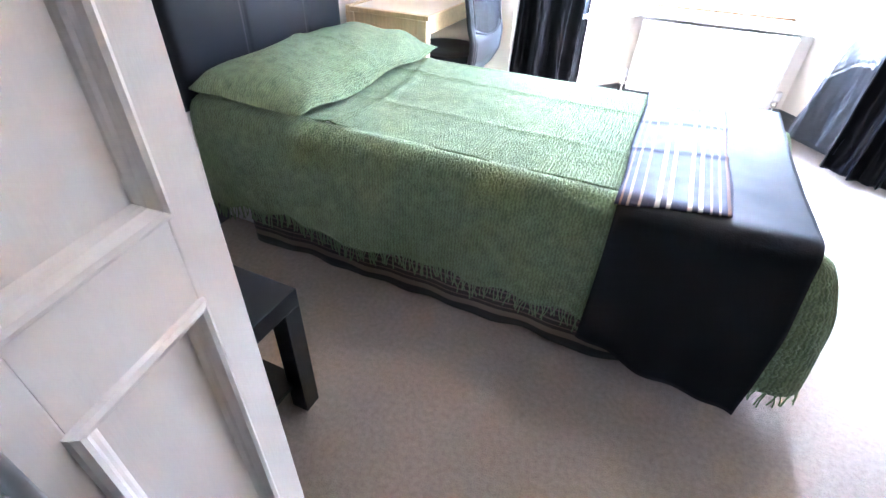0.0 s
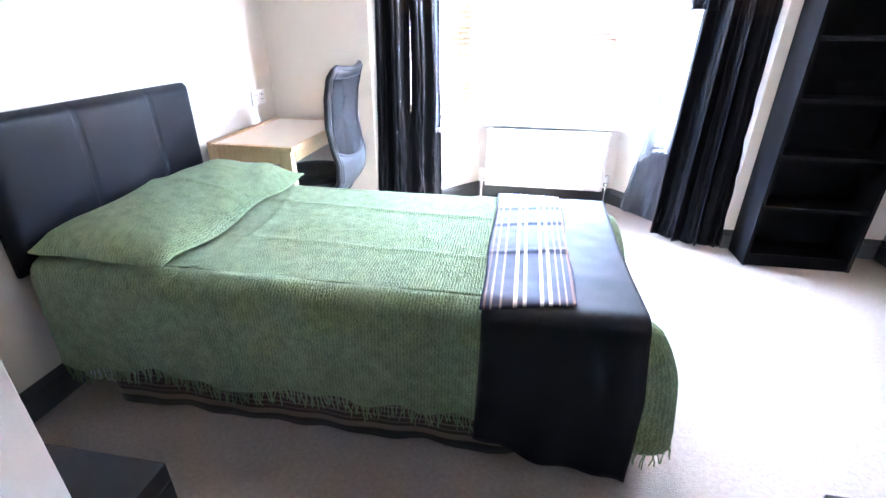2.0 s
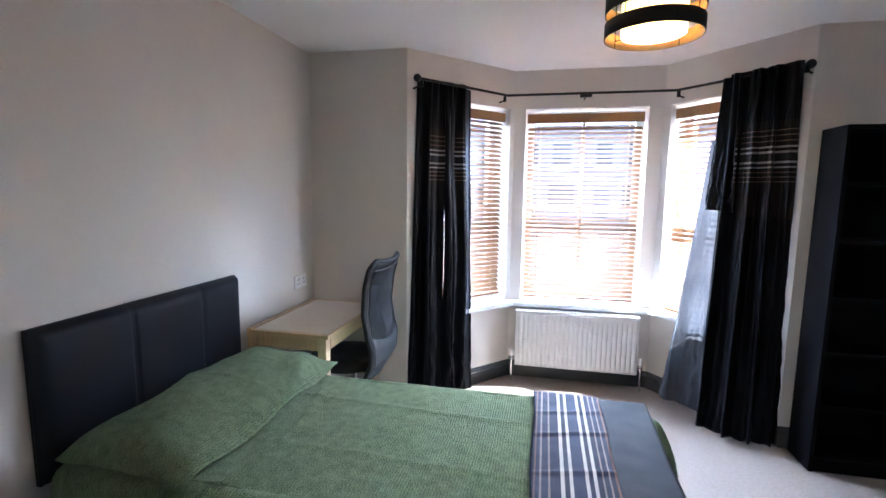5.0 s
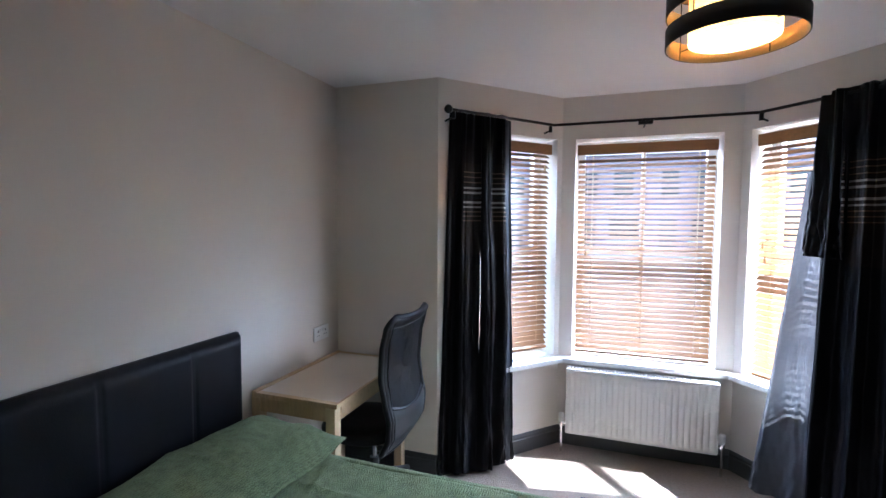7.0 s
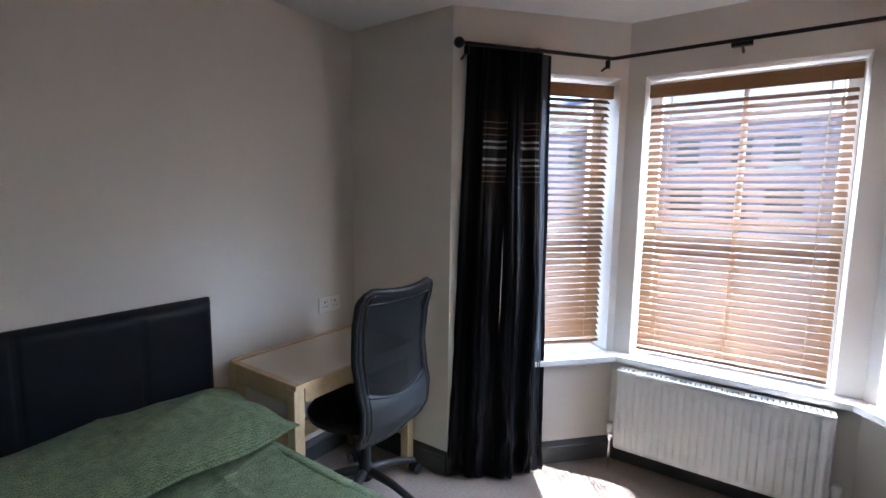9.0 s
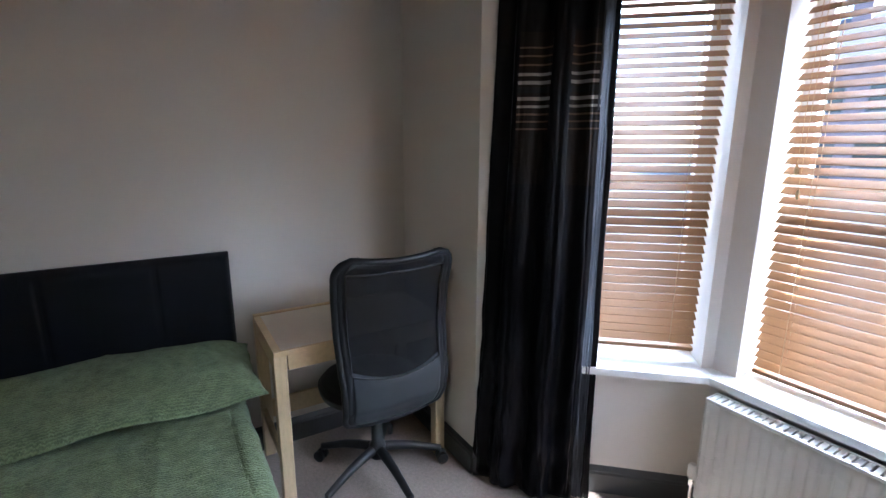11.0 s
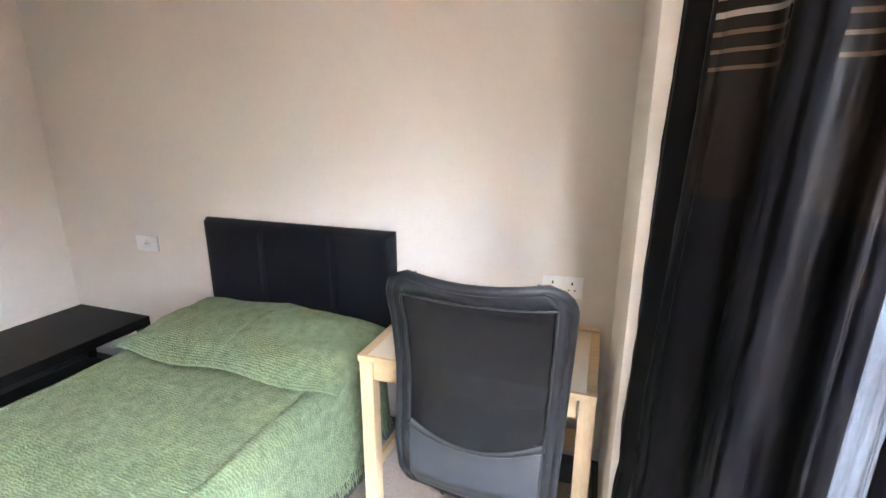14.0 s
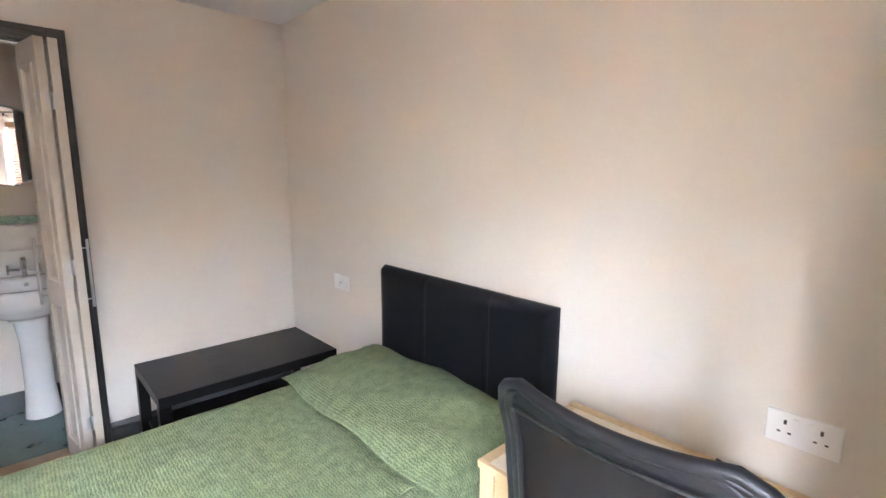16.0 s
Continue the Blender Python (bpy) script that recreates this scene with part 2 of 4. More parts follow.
gb.inputs["Transmission Weight"].default_value, gb.inputs["Roughness"].default_value, gb.inputs["IOR"].default_value = 1.0, 0.0, 1.01
MIRROR.node_tree.nodes["Principled BSDF"].inputs["Roughness"].links and MIRROR.node_tree.links.remove(MIRROR.node_tree.nodes["Principled BSDF"].inputs["Roughness"].links[0])
MIRROR.node_tree.nodes["Principled BSDF"].inputs["Roughness"].default_value = 0.02


# ---- building blocks ----
def box(bm, x0, y0, z0, x1, y1, z1, bevel=0.0, m=None):
    v = [bm.verts.new((x, y, z)) for z in (z0, z1) for x, y in ((x0, y0), (x1, y0), (x1, y1), (x0, y1))]
    f = [bm.faces.new([v[i] for i in q]) for q in ((3, 2, 1, 0), (4, 5, 6, 7), (0, 1, 5, 4), (1, 2, 6, 5), (2, 3, 7, 6), (3, 0, 4, 7))]
    if m is not None:
        for p in v:
            p.co = m @ p.co
    if bevel:
        bmesh.ops.bevel(bm, geom=list({e for q in f for e in q.edges}), offset=bevel, segments=2, affect="EDGES", profile=0.5)
    return bm


def prism(bm, outline, z0, z1):
    """An upright block over a plan outline (counter-clockwise)."""
    a, b = [bm.verts.new((x, y, z0)) for x, y in outline], [bm.verts.new((x, y, z1)) for x, y in outline]
    bm.faces.new(a[::-1])
    bm.faces.new(b)
    n = len(a)
    for i in range(n):
        bm.faces.new((a[i], a[(i + 1) % n], b[(i + 1) % n], b[i]))
    return bm


def lathe(bm, profile, centre=(0, 0, 0), n=32, m=None):
    """A turned shape: profile of (radius, height)."""
    rings = []
    for r, z in profile:
        rings.append([bm.verts.new((centre[0] + r * math.cos(2 * math.pi * i / n), centre[1] + r * math.sin(2 * math.pi * i / n), centre[2] + z)) for i in range(n)])
    for a, b in zip(rings, rings[1:]):
        for i in range(n):
            bm.faces.new((a[i], a[(i + 1) % n], b[(i + 1) % n], b[i]))
    for ring, r in ((rings[0][::-1], profile[0][0]), (rings[-1], profile[-1][0])):
        if r > 1e-5:
            bm.faces.new(ring)
    if m is not None:
        for ring in rings:
            for p in ring:
                p.co = m @ p.co
    return bm


def tube(bm, points, radius, n=10, caps=True):
    """A round bar along a line of points; radius one number or one for each point."""
    pts = [Vector(p) for p in points]
    rs = radius if isinstance(radius, (list, tuple)) else [radius] * len(pts)
    rings, side = [], None
    for i, p in enumerate(pts):
        d = (pts[min(i + 1, len(pts) - 1)] - pts[max(i - 1, 0)]).normalized()
        if side is None:
            side = d.orthogonal().normalized()
        side = (side - d * side.dot(d)).normalized()
        up = d.cross(side)
        rings.append([bm.verts.new(p + rs[i] * (math.cos(2 * math.pi * k / n) * side + math.sin(2 * math.pi * k / n) * up)) for k in range(n)])
    for a, b in zip(rings, rings[1:]):
        for k in range(n):
            bm.faces.new((a[k], a[(k + 1) % n], b[(k + 1) % n], b[k]))
    if caps:
        bm.faces.new(rings[0][::-1])
        bm.faces.new(rings[-1])
    return bm


def sheet(bm, fn, nu, nv, scale=(1, 1)):
    """A cloth: fn(u, v) for u and v from 0 to 1, with texture coordinates in metres."""
    uv = bm.loops.layers.uv.verify()
    g = [[bm.verts.new(fn(i / nu, j / nv)) for j in range(nv + 1)] for i in range(nu + 1)]
    for i in range(nu):
        for j in range(nv):
            f = bm.faces.new((g[i][j], g[i + 1][j], g[i + 1][j + 1], g[i][j + 1]))
            for lp, (a, b) in zip(f.loops, ((i, j), (i + 1, j), (i + 1, j + 1), (i, j + 1))):
                lp[uv].uv = (a / nu * scale[0], b / nv * scale[1])
    return bm


def part(name, bm, material, parent=None, label="", smooth=False, solid=0.0):
    """Links a bmesh as one mesh object, under a thing or a part if one is given."""
    me = bpy.data.meshes.new(name)
    bmesh.ops.recalc_face_normals(bm, faces=bm.faces[:])
    bm.to_mesh(me)
    bm.free()
    me.materials.append(material)
    if smooth:
        me.shade_smooth()
        if smooth != "all":
            me.set_sharp_from_angle(angle=radians(smooth if smooth > 1 else 35))
    ob = new(name, me)
    if parent is not None:
        ob.parent = parent
    if label:
        ob["label"] = label
    if solid:
        md = ob.modifiers.new("thickness", "SOLIDIFY")
        md.thickness, md.offset = solid, -1.0
    return ob


def thing(name, label, category, group="", kind=""):
    return tagged(new(name), label, category, group, kind)


def block(name, dims, material, parent=None, label="", bevel=0.003):
    return part(name, box(bmesh.new(), *dims, bevel), material, parent, label)


def setting(name, bm, material, label, category, smooth=False):
    return tagged(part(name, bm, material, smooth=smooth), label, category, kind="structure")


# ---- the room ----
H = 2.30            # ceiling
PLAN = [Vector(p) for p in ((0, 0), (0, 2.872), (0.664, 2.872), (1.285, 3.55), (2.31, 3.55), (2.875, 2.855), (3.75, 2.855), (3.75, 0))]
THICK = 0.24


def outward(a, b):
    d = (b - a).normalized()
    return Vector((-d.y, d.x))


def corner(i, off):
    """The plan's corner i, pushed out by off with a mitre."""
    p = PLAN[i]
    if i == 0 or i == len(PLAN) - 1:
        n = outward(PLAN[i], PLAN[i + 1]) if i == 0 else outward(PLAN[i - 1], PLAN[i])
        return p + n * off
    n1, n2 = outward(PLAN[i - 1], p), outward(p, PLAN[i + 1])
    n = (n1 + n2).normalized()
    return p + n * (off / n.dot(n1))


def wall_pieces(bm, i, s0=None, s1=None, z0=0, z1=0):
    """The wall from corner i to i + 1; with an opening from s0 to s1 along it, z0 to z1 high."""
    a, b = PLAN[i], PLAN[i + 1]
    oa, ob_ = corner(i, THICK), corner(i + 1, THICK)
    d, n = (b - a).normalized(), outward(a, b)
    if s0 is None:
        return prism(bm, [a, oa, ob_, b][::-1], -0.1, H + 0.1)
    p, q = a + d * s0, a + d * s1
    op, oq = p + n * THICK, q + n * THICK
    prism(bm, [a, oa, op, p][::-1], -0.1, H + 0.1)
    prism(bm, [q, oq, ob_, b][::-1], -0.1, H + 0.1)
    prism(bm, [p, op, oq, q][::-1], -0.1, z0)
    prism(bm, [p, op, oq, q][::-1], z1, H + 0.1)
    return bm


SILL, HEAD = 0.58, 2.03
OPEN = {2: (0.17, 0.878), 3: (0.085, 0.930), 4: (0.055, 0.750)}
for i, name in enumerate(("wall_headboard", "wall_return_desk", "wall_bay_west", "wall_bay_centre", "wall_bay_east", "wall_return_bookcase", "wall_far_side")):
    bm = bmesh.new()
    if i in OPEN:
        wall_pieces(bm, i, *OPEN[i], SILL, HEAD)
    else:
        wall_pieces(bm, i)
    setting(name, bm, WALL, "smooth plastered wall painted warm magnolia", "wall")

DX0, DX1, DH = 1.105, 1.86, 2.0   # opening to the shower room
bm = bmesh.new()
box(bm, -0.24, -0.1, -0.1, DX0, 0, H + 0.1)
box(bm, DX1, -0.1, -0.1, 3.99, 0, H + 0.1)
box(bm, DX0, -0.1, DH, DX1, 0, H + 0.1)
setting("wall_back", bm, WALL, "magnolia plastered wall with an opening to the shower room", "wall")
setting("ceiling", prism(bmesh.new(), [(-0.2, -1.0), (3.95, -1.0), (3.95, 3.0), (2.9, 3.1), (2.4, 3.78), (1.2, 3.78), (0.6, 3.1), (-0.2, 3.0)], H, H + 0.12), CEIL, "flat white emulsioned ceiling", "ceiling")
setting("floor", prism(bmesh.new(), [(-0.1, -0.03), (3.85, -0.03), (3.85, 2.9), (2.95, 2.9), (2.36, 3.6), (1.24, 3.6), (0.6, 2.9), (-0.1, 2.9)], -0.08, 0.0), CARPET, "beige cut-pile carpet with faint wear", "carpet")


def skirting(name, a, b, h=0.12):
    """A moulded skirting board along the wall from a to b (plan), on its room side."""
    a, b = Vector(a), Vector(b)
    d = (b - a).normalized()
    n = -outward(a, b)
    bm = bmesh.new()
    prof = ((0.0, 0.0), (0.020, 0.0), (0.020, h * 0.72), (0.014, h * 0.78), (0.014, h * 0.84), (0.008, h * 0.95), (0.004, h), (0.0, h))
    rings = [[bm.verts.new((*(p + n * (o - 0.002)), z)) for o, z in prof] for p in (a, b)]
    for k in range(len(prof)):
        bm.faces.new((rings[0][k], rings[1][k], rings[1][(k + 1) % len(prof)], rings[0][(k + 1) % len(prof)]))
    bm.faces.new(rings[0])
    bm.faces.new(rings[1][::-1])
    setting(name, bm, SKIRT, "dark grey gloss painted moulded skirting board", "skirting")


for i in range(7):
    skirting("baseboard", PLAN[i], PLAN[i + 1])
skirting("baseboard", (1.04, 0.0), (0.0, 0.0))
skirting("baseboard", (3.75, 0.0), (1.93, 0.0))

# architrave and lining of the opening to the shower room
for name, dims in (("door_trim", (1.040, -0.004, 0.0, 1.110, 0.016, 2.058)), ("door_trim", (1.855, -0.004, 0.0, 1.925, 0.016, 2.058)), ("door_trim", (1.110, -0.004, 1.990, 1.855, 0.016, 2.058))):
    bm = box(bmesh.new(), *dims, 0.004)
    x0, y0, z0, x1, y1, z1 = dims
    if x1 - x0 < 0.1:
        box(bm, x0 + 0.018, y1 - 0.002, z0, x0 + 0.034, y1 + 0.005, z1 - 0.03, 0.002)
        box(bm, x0 + 0.044, y1 - 0.002, z0, x0 + 0.052, y1 + 0.004, z1 - 0.05, 0.002)
    else:
        box(bm, x0, y1 - 0.002, z0 + 0.036, x1, y1 + 0.005, z0 + 0.052, 0.002)
        box(bm, x0, y1 - 0.002, z0 + 0.018, x1, y1 + 0.004, z0 + 0.026, 0.002)
    setting(name, bm, SKIRT, "dark grey painted door architrave", "architrave")
setting("door_lining", box(box(box(bmesh.new(), 1.100, -0.11, 0.0, 1.112, 0.0, 2.003), 1.853, -0.11, 0, 1.865, 0, 2.003), 1.112, -0.11, 1.985, 1.853, 0, 2.003), SKIRT, "dark grey painted door lining", "door frame")
setting("threshold", box(bmesh.new(), DX0, -0.10, -0.02, DX1, -0.01, 0.012, 0.004), OAK, "oak threshold strip in the doorway", "threshold")
setting("door_track", box(bmesh.new(), 1.115, -0.05, 1.976, 1.85, -0.02, 1.984), GLOSS, "white sliding track of a folding door", "door track")


def door_leaf(parent, a, b, handle_at, handle_side):
    """One leaf of the folding door between plan points a and b: stiles, rails, recessed panels with raised moulding."""
    a, b = Vector((*a, 0)), Vector((*b, 0))
    w = (b - a).length
    d = (b - a).normalized()
    m = Matrix.Translation(a) @ Matrix.Rotation(math.atan2(d.y, d.x), 4, "Z")
    t, z0, z1 = 0.017, 0.015, 1.975
    lo = (0.12, 0.815)
    hi = (0.922, 1.87)
    bm = bmesh.new()
    box(bm, 0, -t, z0, 0.058, t, z1, 0.002)
    box(bm, w - 0.058, -t, z0, w, t, z1, 0.002)
    for za, zb in ((z0, lo[0]), (lo[1], hi[0]), (hi[1], z1)):
        box(bm, 0.058, -t + 0.0005, za, w - 0.058, t - 0.0005, zb)
    bm.transform(m)
    leaf = part("leaf", bm, DOORPAINT, parent)
    for za, zb in (lo, hi):
        bm = box(bmesh.new(), 0.049, -0.0105, za - 0.01, w - 0.049, 0.0105, zb + 0.01)
        bm.transform(m)
        part("panel", bm, DOORPAINT, leaf)
        bm = bmesh.new()
        for s in (-1, 1):
            loops = []
            for inset, y in ((-0.006, t - 0.001), (-0.004, t + 0.005), (0.001, t + 0.0075), (0.006, t + 0.006), (0.009, t + 0.001), (0.012, t - 0.002), (0.016, t - 0.003), (0.019, t - 0.005), (0.021, 0.0100)):
                x0, x1, z2, z3 = 0.058 + inset, w - 0.058 - inset, za + inset, zb - inset
                loops.append([bm.verts.new((px, s * y, pz)) for px, pz in ((x0, z2), (x1, z2), (x1, z3), (x0, z3))])
            for p, q in zip(loops, loops[1:]):
                for k in range(4):
                    bm.faces.new((p[k], p[(k + 1) % 4], q[(k + 1) % 4], q[k]))
        bm.transform(m)
        part("moulding", bm, DOORPAINT, leaf)
    bm = bmesh.new()
    y = handle_side * (t + 0.028)
    tube(bm, ((handle_at, y, 0.80), (handle_at, y, 1.12)), 0.006, 10)
    for z in (0.84, 1.08):
        tube(bm, ((handle_at, handle_side * t, z), (handle_at, y, z)), 0.004, 8)
    bm.transform(m)
    part("bar_handle", bm, STEEL, leaf, "brushed steel bar handle", smooth=40)


door = thing("folding_door", "cream panelled folding door, folded open into the bedroom", "door")
door_leaf(door, (1.132, -0.040), (1.106, 0.222), 0.225, 1)
door_leaf(door, (1.200, -0.045), (1.151, 0.216), 0.012, -1)
bm = bmesh.new()
for z in (0.25, 1.0, 1.72):
    tube(bm, ((1.128, 0.222, z - 0.035), (1.128, 0.222, z + 0.035)), 0.007, 8)
    box(bm, 1.108, 0.219, z - 0.03, 1.150, 0.222, z + 0.03)
part("hinge", bm, STEEL, door)

# ---- shower room ----
EY = -0.82
setting("wall_shower_room", box(box(box(bmesh.new(), 0.88, EY - 0.12, -0.1, 2.27, EY, H + 0.1), 0.88, EY, -0.1, 1.0, -0.1, H + 0.1), 2.15, EY, -0.1, 2.27, -0.1, H + 0.1), WALL, "cream painted shower room walls", "wall")
setting("floor_shower_room", box(bmesh.new(), 1.0, EY, -0.08, 2.15, -0.10, 0.0), GREENFLOOR, "dark green marbled vinyl floor", "floor")
setting("baseboard", box(bmesh.new(), 1.0, EY, 0.0, 2.15, EY + 0.016, 0.11, 0.003), SKIRT, "dark grey skirting in the shower room", "skirting")
tiles = tagged(new("tiled_splashback"), "white glazed tiles with a green mosaic border behind the basin", "tiles", kind="structure")
tile_mesh = None
for r in range(3):
    for c in range(5):
        bm = box(bmesh.new(), -0.098, 0, -0.073, 0.098, 0.008, 0.073, 0.002)
        if tile_mesh is None:
            o = part("tile", bm, TILE, tiles)
            tile_mesh = o.data
        else:
            bm.free()
            o = new("tile", tile_mesh)
            o.parent = tiles
        o.location = (1.10 + 0.2 * c, EY + 0.001, 0.74 + 0.15 * r)
part("border", box(bmesh.new(), 1.0, EY + 0.001, 1.118, 2.0, EY + 0.011, 1.165, 0.002), BORDER, tiles, "green mosaic border strip")

basin = thing("pedestal_basin", "white porcelain pedestal basin with chrome cross-head tap", "basin")


def basin_shape(u, v):
    a, k = 2 * math.pi * u, v
    prof = ((0.0, -0.09), (0.10, -0.088), (0.17, -0.05), (0.20, -0.01), (0.215, 0.0), (0.245, 0.0), (0.255, -0.012), (0.25, -0.04), (0.22, -0.10), (0.15, -0.16), (0.09, -0.19), (0.085, -0.20))
    f = k * (len(prof) - 1)
    i = min(int(f), len(prof) - 2)
    r = prof[i][0] + (prof[i + 1][0] - prof[i][0]) * (f - i)
    z = prof[i][1] + (prof[i + 1][1] - prof[i][1]) * (f - i)
    c, s = math.cos(a), math.sin(a)
    y = s * (1.0 if s > 0 else 0.72)
    return 1.29 + r * 1.02 * c, -0.60 + r * 0.98 * y, 0.80 + z


part("bowl", sheet(bmesh.new(), basin_shape, 40, 33), PORCELAIN, basin, smooth="all")
part("tap_ledge", box(bmesh.new(), 1.06, EY, 0.72, 1.52, -0.735, 0.815, 0.02), PORCELAIN, basin, smooth=40)
part("pedestal", lathe(bmesh.new(), [(0.085, 0.0), (0.082, 0.04), (0.07, 0.2), (0.068, 0.45), (0.085, 0.62), (0.10, 0.66)], (1.28, -0.66, 0.0), 28), PORCELAIN, basin, smooth=60)
tap = part("tap", tube(tube(bmesh.new(), ((1.28, -0.76, 0.81), (1.28, -0.76, 0.88), (1.28, -0.72, 0.905), (1.28, -0.65, 0.87)), 0.011, 12), ((1.28, -0.76, 0.88), (1.28, -0.76, 0.93)), 0.014, 12), CHROME, basin, "chrome mixer tap", smooth=40)
for s in (-1, 1):
    bm = bmesh.new()
    tube(bm, ((1.28 + s * 0.02, -0.76, 0.855), (1.28 + s * 0.075, -0.755, 0.86)), 0.008, 10)
    tube(bm, ((1.28 + s * 0.07, -0.785, 0.862), (1.28 + s * 0.07, -0.725, 0.862)), 0.006, 8)
    tube(bm, ((1.28 + s * 0.07, -0.755, 0.835), (1.28 + s * 0.07, -0.755, 0.89)), 0.006, 8)
    part("cross_head", bm, CHROME, tap, smooth=40)
part("overflow", lathe(bmesh.new(), [(0.006, 0), (0.011, 0.001), (0.011, 0.005), (0.006, 0.006)], (0, 0, 0), 16, pose(1.28, -0.735, 0.77, -70, 0, 0)), CHROME, basin)

mirror = thing("oval_mirror", "frameless oval mirror hanging above the basin", "mirror")
bm = bmesh.new()
ring = [(0.20 * math.cos(2 * math.pi * k / 64), 0.225 * math.sin(2 * math.pi * k / 64)) for k in range(64)]
front = [bm.verts.new((1.29 + x * 0.96, EY + 0.012, 1.56 + z * 0.96)) for x, z in ring]
rim = [bm.verts.new((1.29 + x, EY + 0.008, 1.56 + z)) for x, z in ring]
back = [bm.verts.new((1.29 + x, EY + 0.002, 1.56 + z)) for x, z in ring]
bm.faces.new(front[::-1])
for k in range(64):
    j = (k + 1) % 64
    bm.faces.new((front[k], front[j], rim[j], rim[k]))
    bm.faces.new((rim[k], rim[j], back[j], back[k]))
part("mirror_glass", bm, MIRROR, mirror)

# ---- bay windows ----


def bay_frame(i):
    """A matrix whose x runs along the wall from corner i, y points outward."""
    a, b = PLAN[i], PLAN[i + 1]
    d = (b - a).normalized()
    return Matrix.Translation((a.x, a.y, 0)) @ Matrix.Rotation(math.atan2(d.y, d.x), 4, "Z")


def window(i):
    m = bay_frame(i)
    s0, s1 = OPEN[i]
    win = tagged(new(f"window_{i - 1}"), "white sash window with a centre glazing bar behind a blind", "window", kind="structure")
    y0, y1 = 0.165, 0.215
    mid, rail = (s0 + s1) / 2, 1.30
    bm = bmesh.new()
    for dims in ((s0, y0, SILL, s0 + 0.055, y1, HEAD), (s1 - 0.055, y0, SILL, s1, y1, HEAD), (s0 + 0.055, y0, SILL, s1 - 0.055, y1, SILL + 0.06), (s0 + 0.055, y0, HEAD - 0.055, s1 - 0.055, y1, HEAD)):
        box(bm, *dims, 0.004, m)
    part("window_frame", bm, UPVC, win)
    part("meeting_rail", box(bmesh.new(), s0 + 0.055, y0 + 0.004, rail - 0.025, s1 - 0.055, y1 - 0.004, rail + 0.025, 0.004, m), UPVC, win)
    for za, zb in ((SILL + 0.06, rail - 0.025), (rail + 0.025, HEAD - 0.055)):
        if i == 3:
            part("glazing_bar", box(bmesh.new(), mid - 0.013, y0 + 0.01, za, mid + 0.013, y1 - 0.01, zb, 0.003, m), UPVC, win)
        g = part("pane", box(bmesh.new(), s0 + 0.05, y0 + 0.022, za - 0.004, s1 - 0.05, y0 + 0.028, zb + 0.004, 0, m), GLASS, win)
        g.visible_shadow = False


def blind(i, s0, s1, top, bottom, y):
    """A wooden slatted blind: valance, tilted slats on cords, ladder cords, bottom rail, pull cords with toggles."""
    m = bay_frame(i)
    b = thing("venetian_blind", "honey-coloured wooden slatted blind, lowered, slats half open", "blind", "blinds in the bay")
    part("valance", box(bmesh.new(), s0 - 0.006, y - 0.036, top - 0.066, s1 + 0.006, y - 0.022, top, 0.003, m), SLAT, b)
    part("headrail", box(bmesh.new(), s0, y - 0.022, top - 0.045, s1, y + 0.02, top - 0.004, 0.002, m), SLAT, b)
    step, w, th, tilt = 0.0335, 0.0375, 0.0028, radians(37)
    mesh, z = None, bottom + 0.04
    while z < top - 0.075:
        if mesh is None:
            bm = bmesh.new()
            box(bm, s0, -w / 2, -th / 2, s1, w / 2, th / 2, 0.0008)
            bm.transform(Matrix.Rotation(tilt, 4, "X"))
            o = part("slat", bm, SLAT, b)
            mesh = o.data
        else:
            o = new("slat", mesh)
            o.parent = b
        k = math.sin(z * 61.0 + i) * 0.0012
        o.matrix_basis = m @ Matrix.Translation((0, y + k, z)) @ Matrix.Rotation(k * 6, 4, "X")
        z += step
    part("bottom_rail", box(bmesh.new(), s0, y - 0.019, bottom, s1, y + 0.019, bottom + 0.016, 0.003, m), SLAT, b)
    for s in (s0 + 0.09, (s0 + s1) / 2, s1 - 0.09) if s1 - s0 > 0.75 else (s0 + 0.09, s1 - 0.09):
        bm = bmesh.new()
        for dy in (-0.019, 0.019):
            tube(bm, ((s, y + dy, bottom), (s, y + dy, top - 0.05)), 0.0011, 5)
        tube(bm, ((s + 0.006, y, bottom), (s + 0.006, y, top - 0.05)), 0.0009, 5)
        bm.transform(m)
        part("ladder_cord", bm, CORD, b)
    for s, zz in ((s0 + 0.045, top - 0.62), (s0 + 0.06, top - 0.70), (s1 - 0.05, top - 0.14)):
        bm = tube(bmesh.new(), ((s, y - 0.028, top - 0.05), (s, y - 0.030, zz)), 0.0009, 5)
        lathe(bm, [(0.002, 0.0), (0.006, 0.004), (0.0075, 0.02), (0.004, 0.032), (0.002, 0.034)], (s, y - 0.030, zz - 0.034), 10)
        bm.transform(m)
        part("pull_cord", bm, CORD, b)


for i in (2, 3, 4):
    window(i)
blind(2, 0.182, 0.858, 2.0, 0.645, 0.07)
blind(3, 0.101, 0.908, 2.0, 0.615, 0.09)
blind(4, 0.072, 0.735, 2.0, 0.60, 0.07)

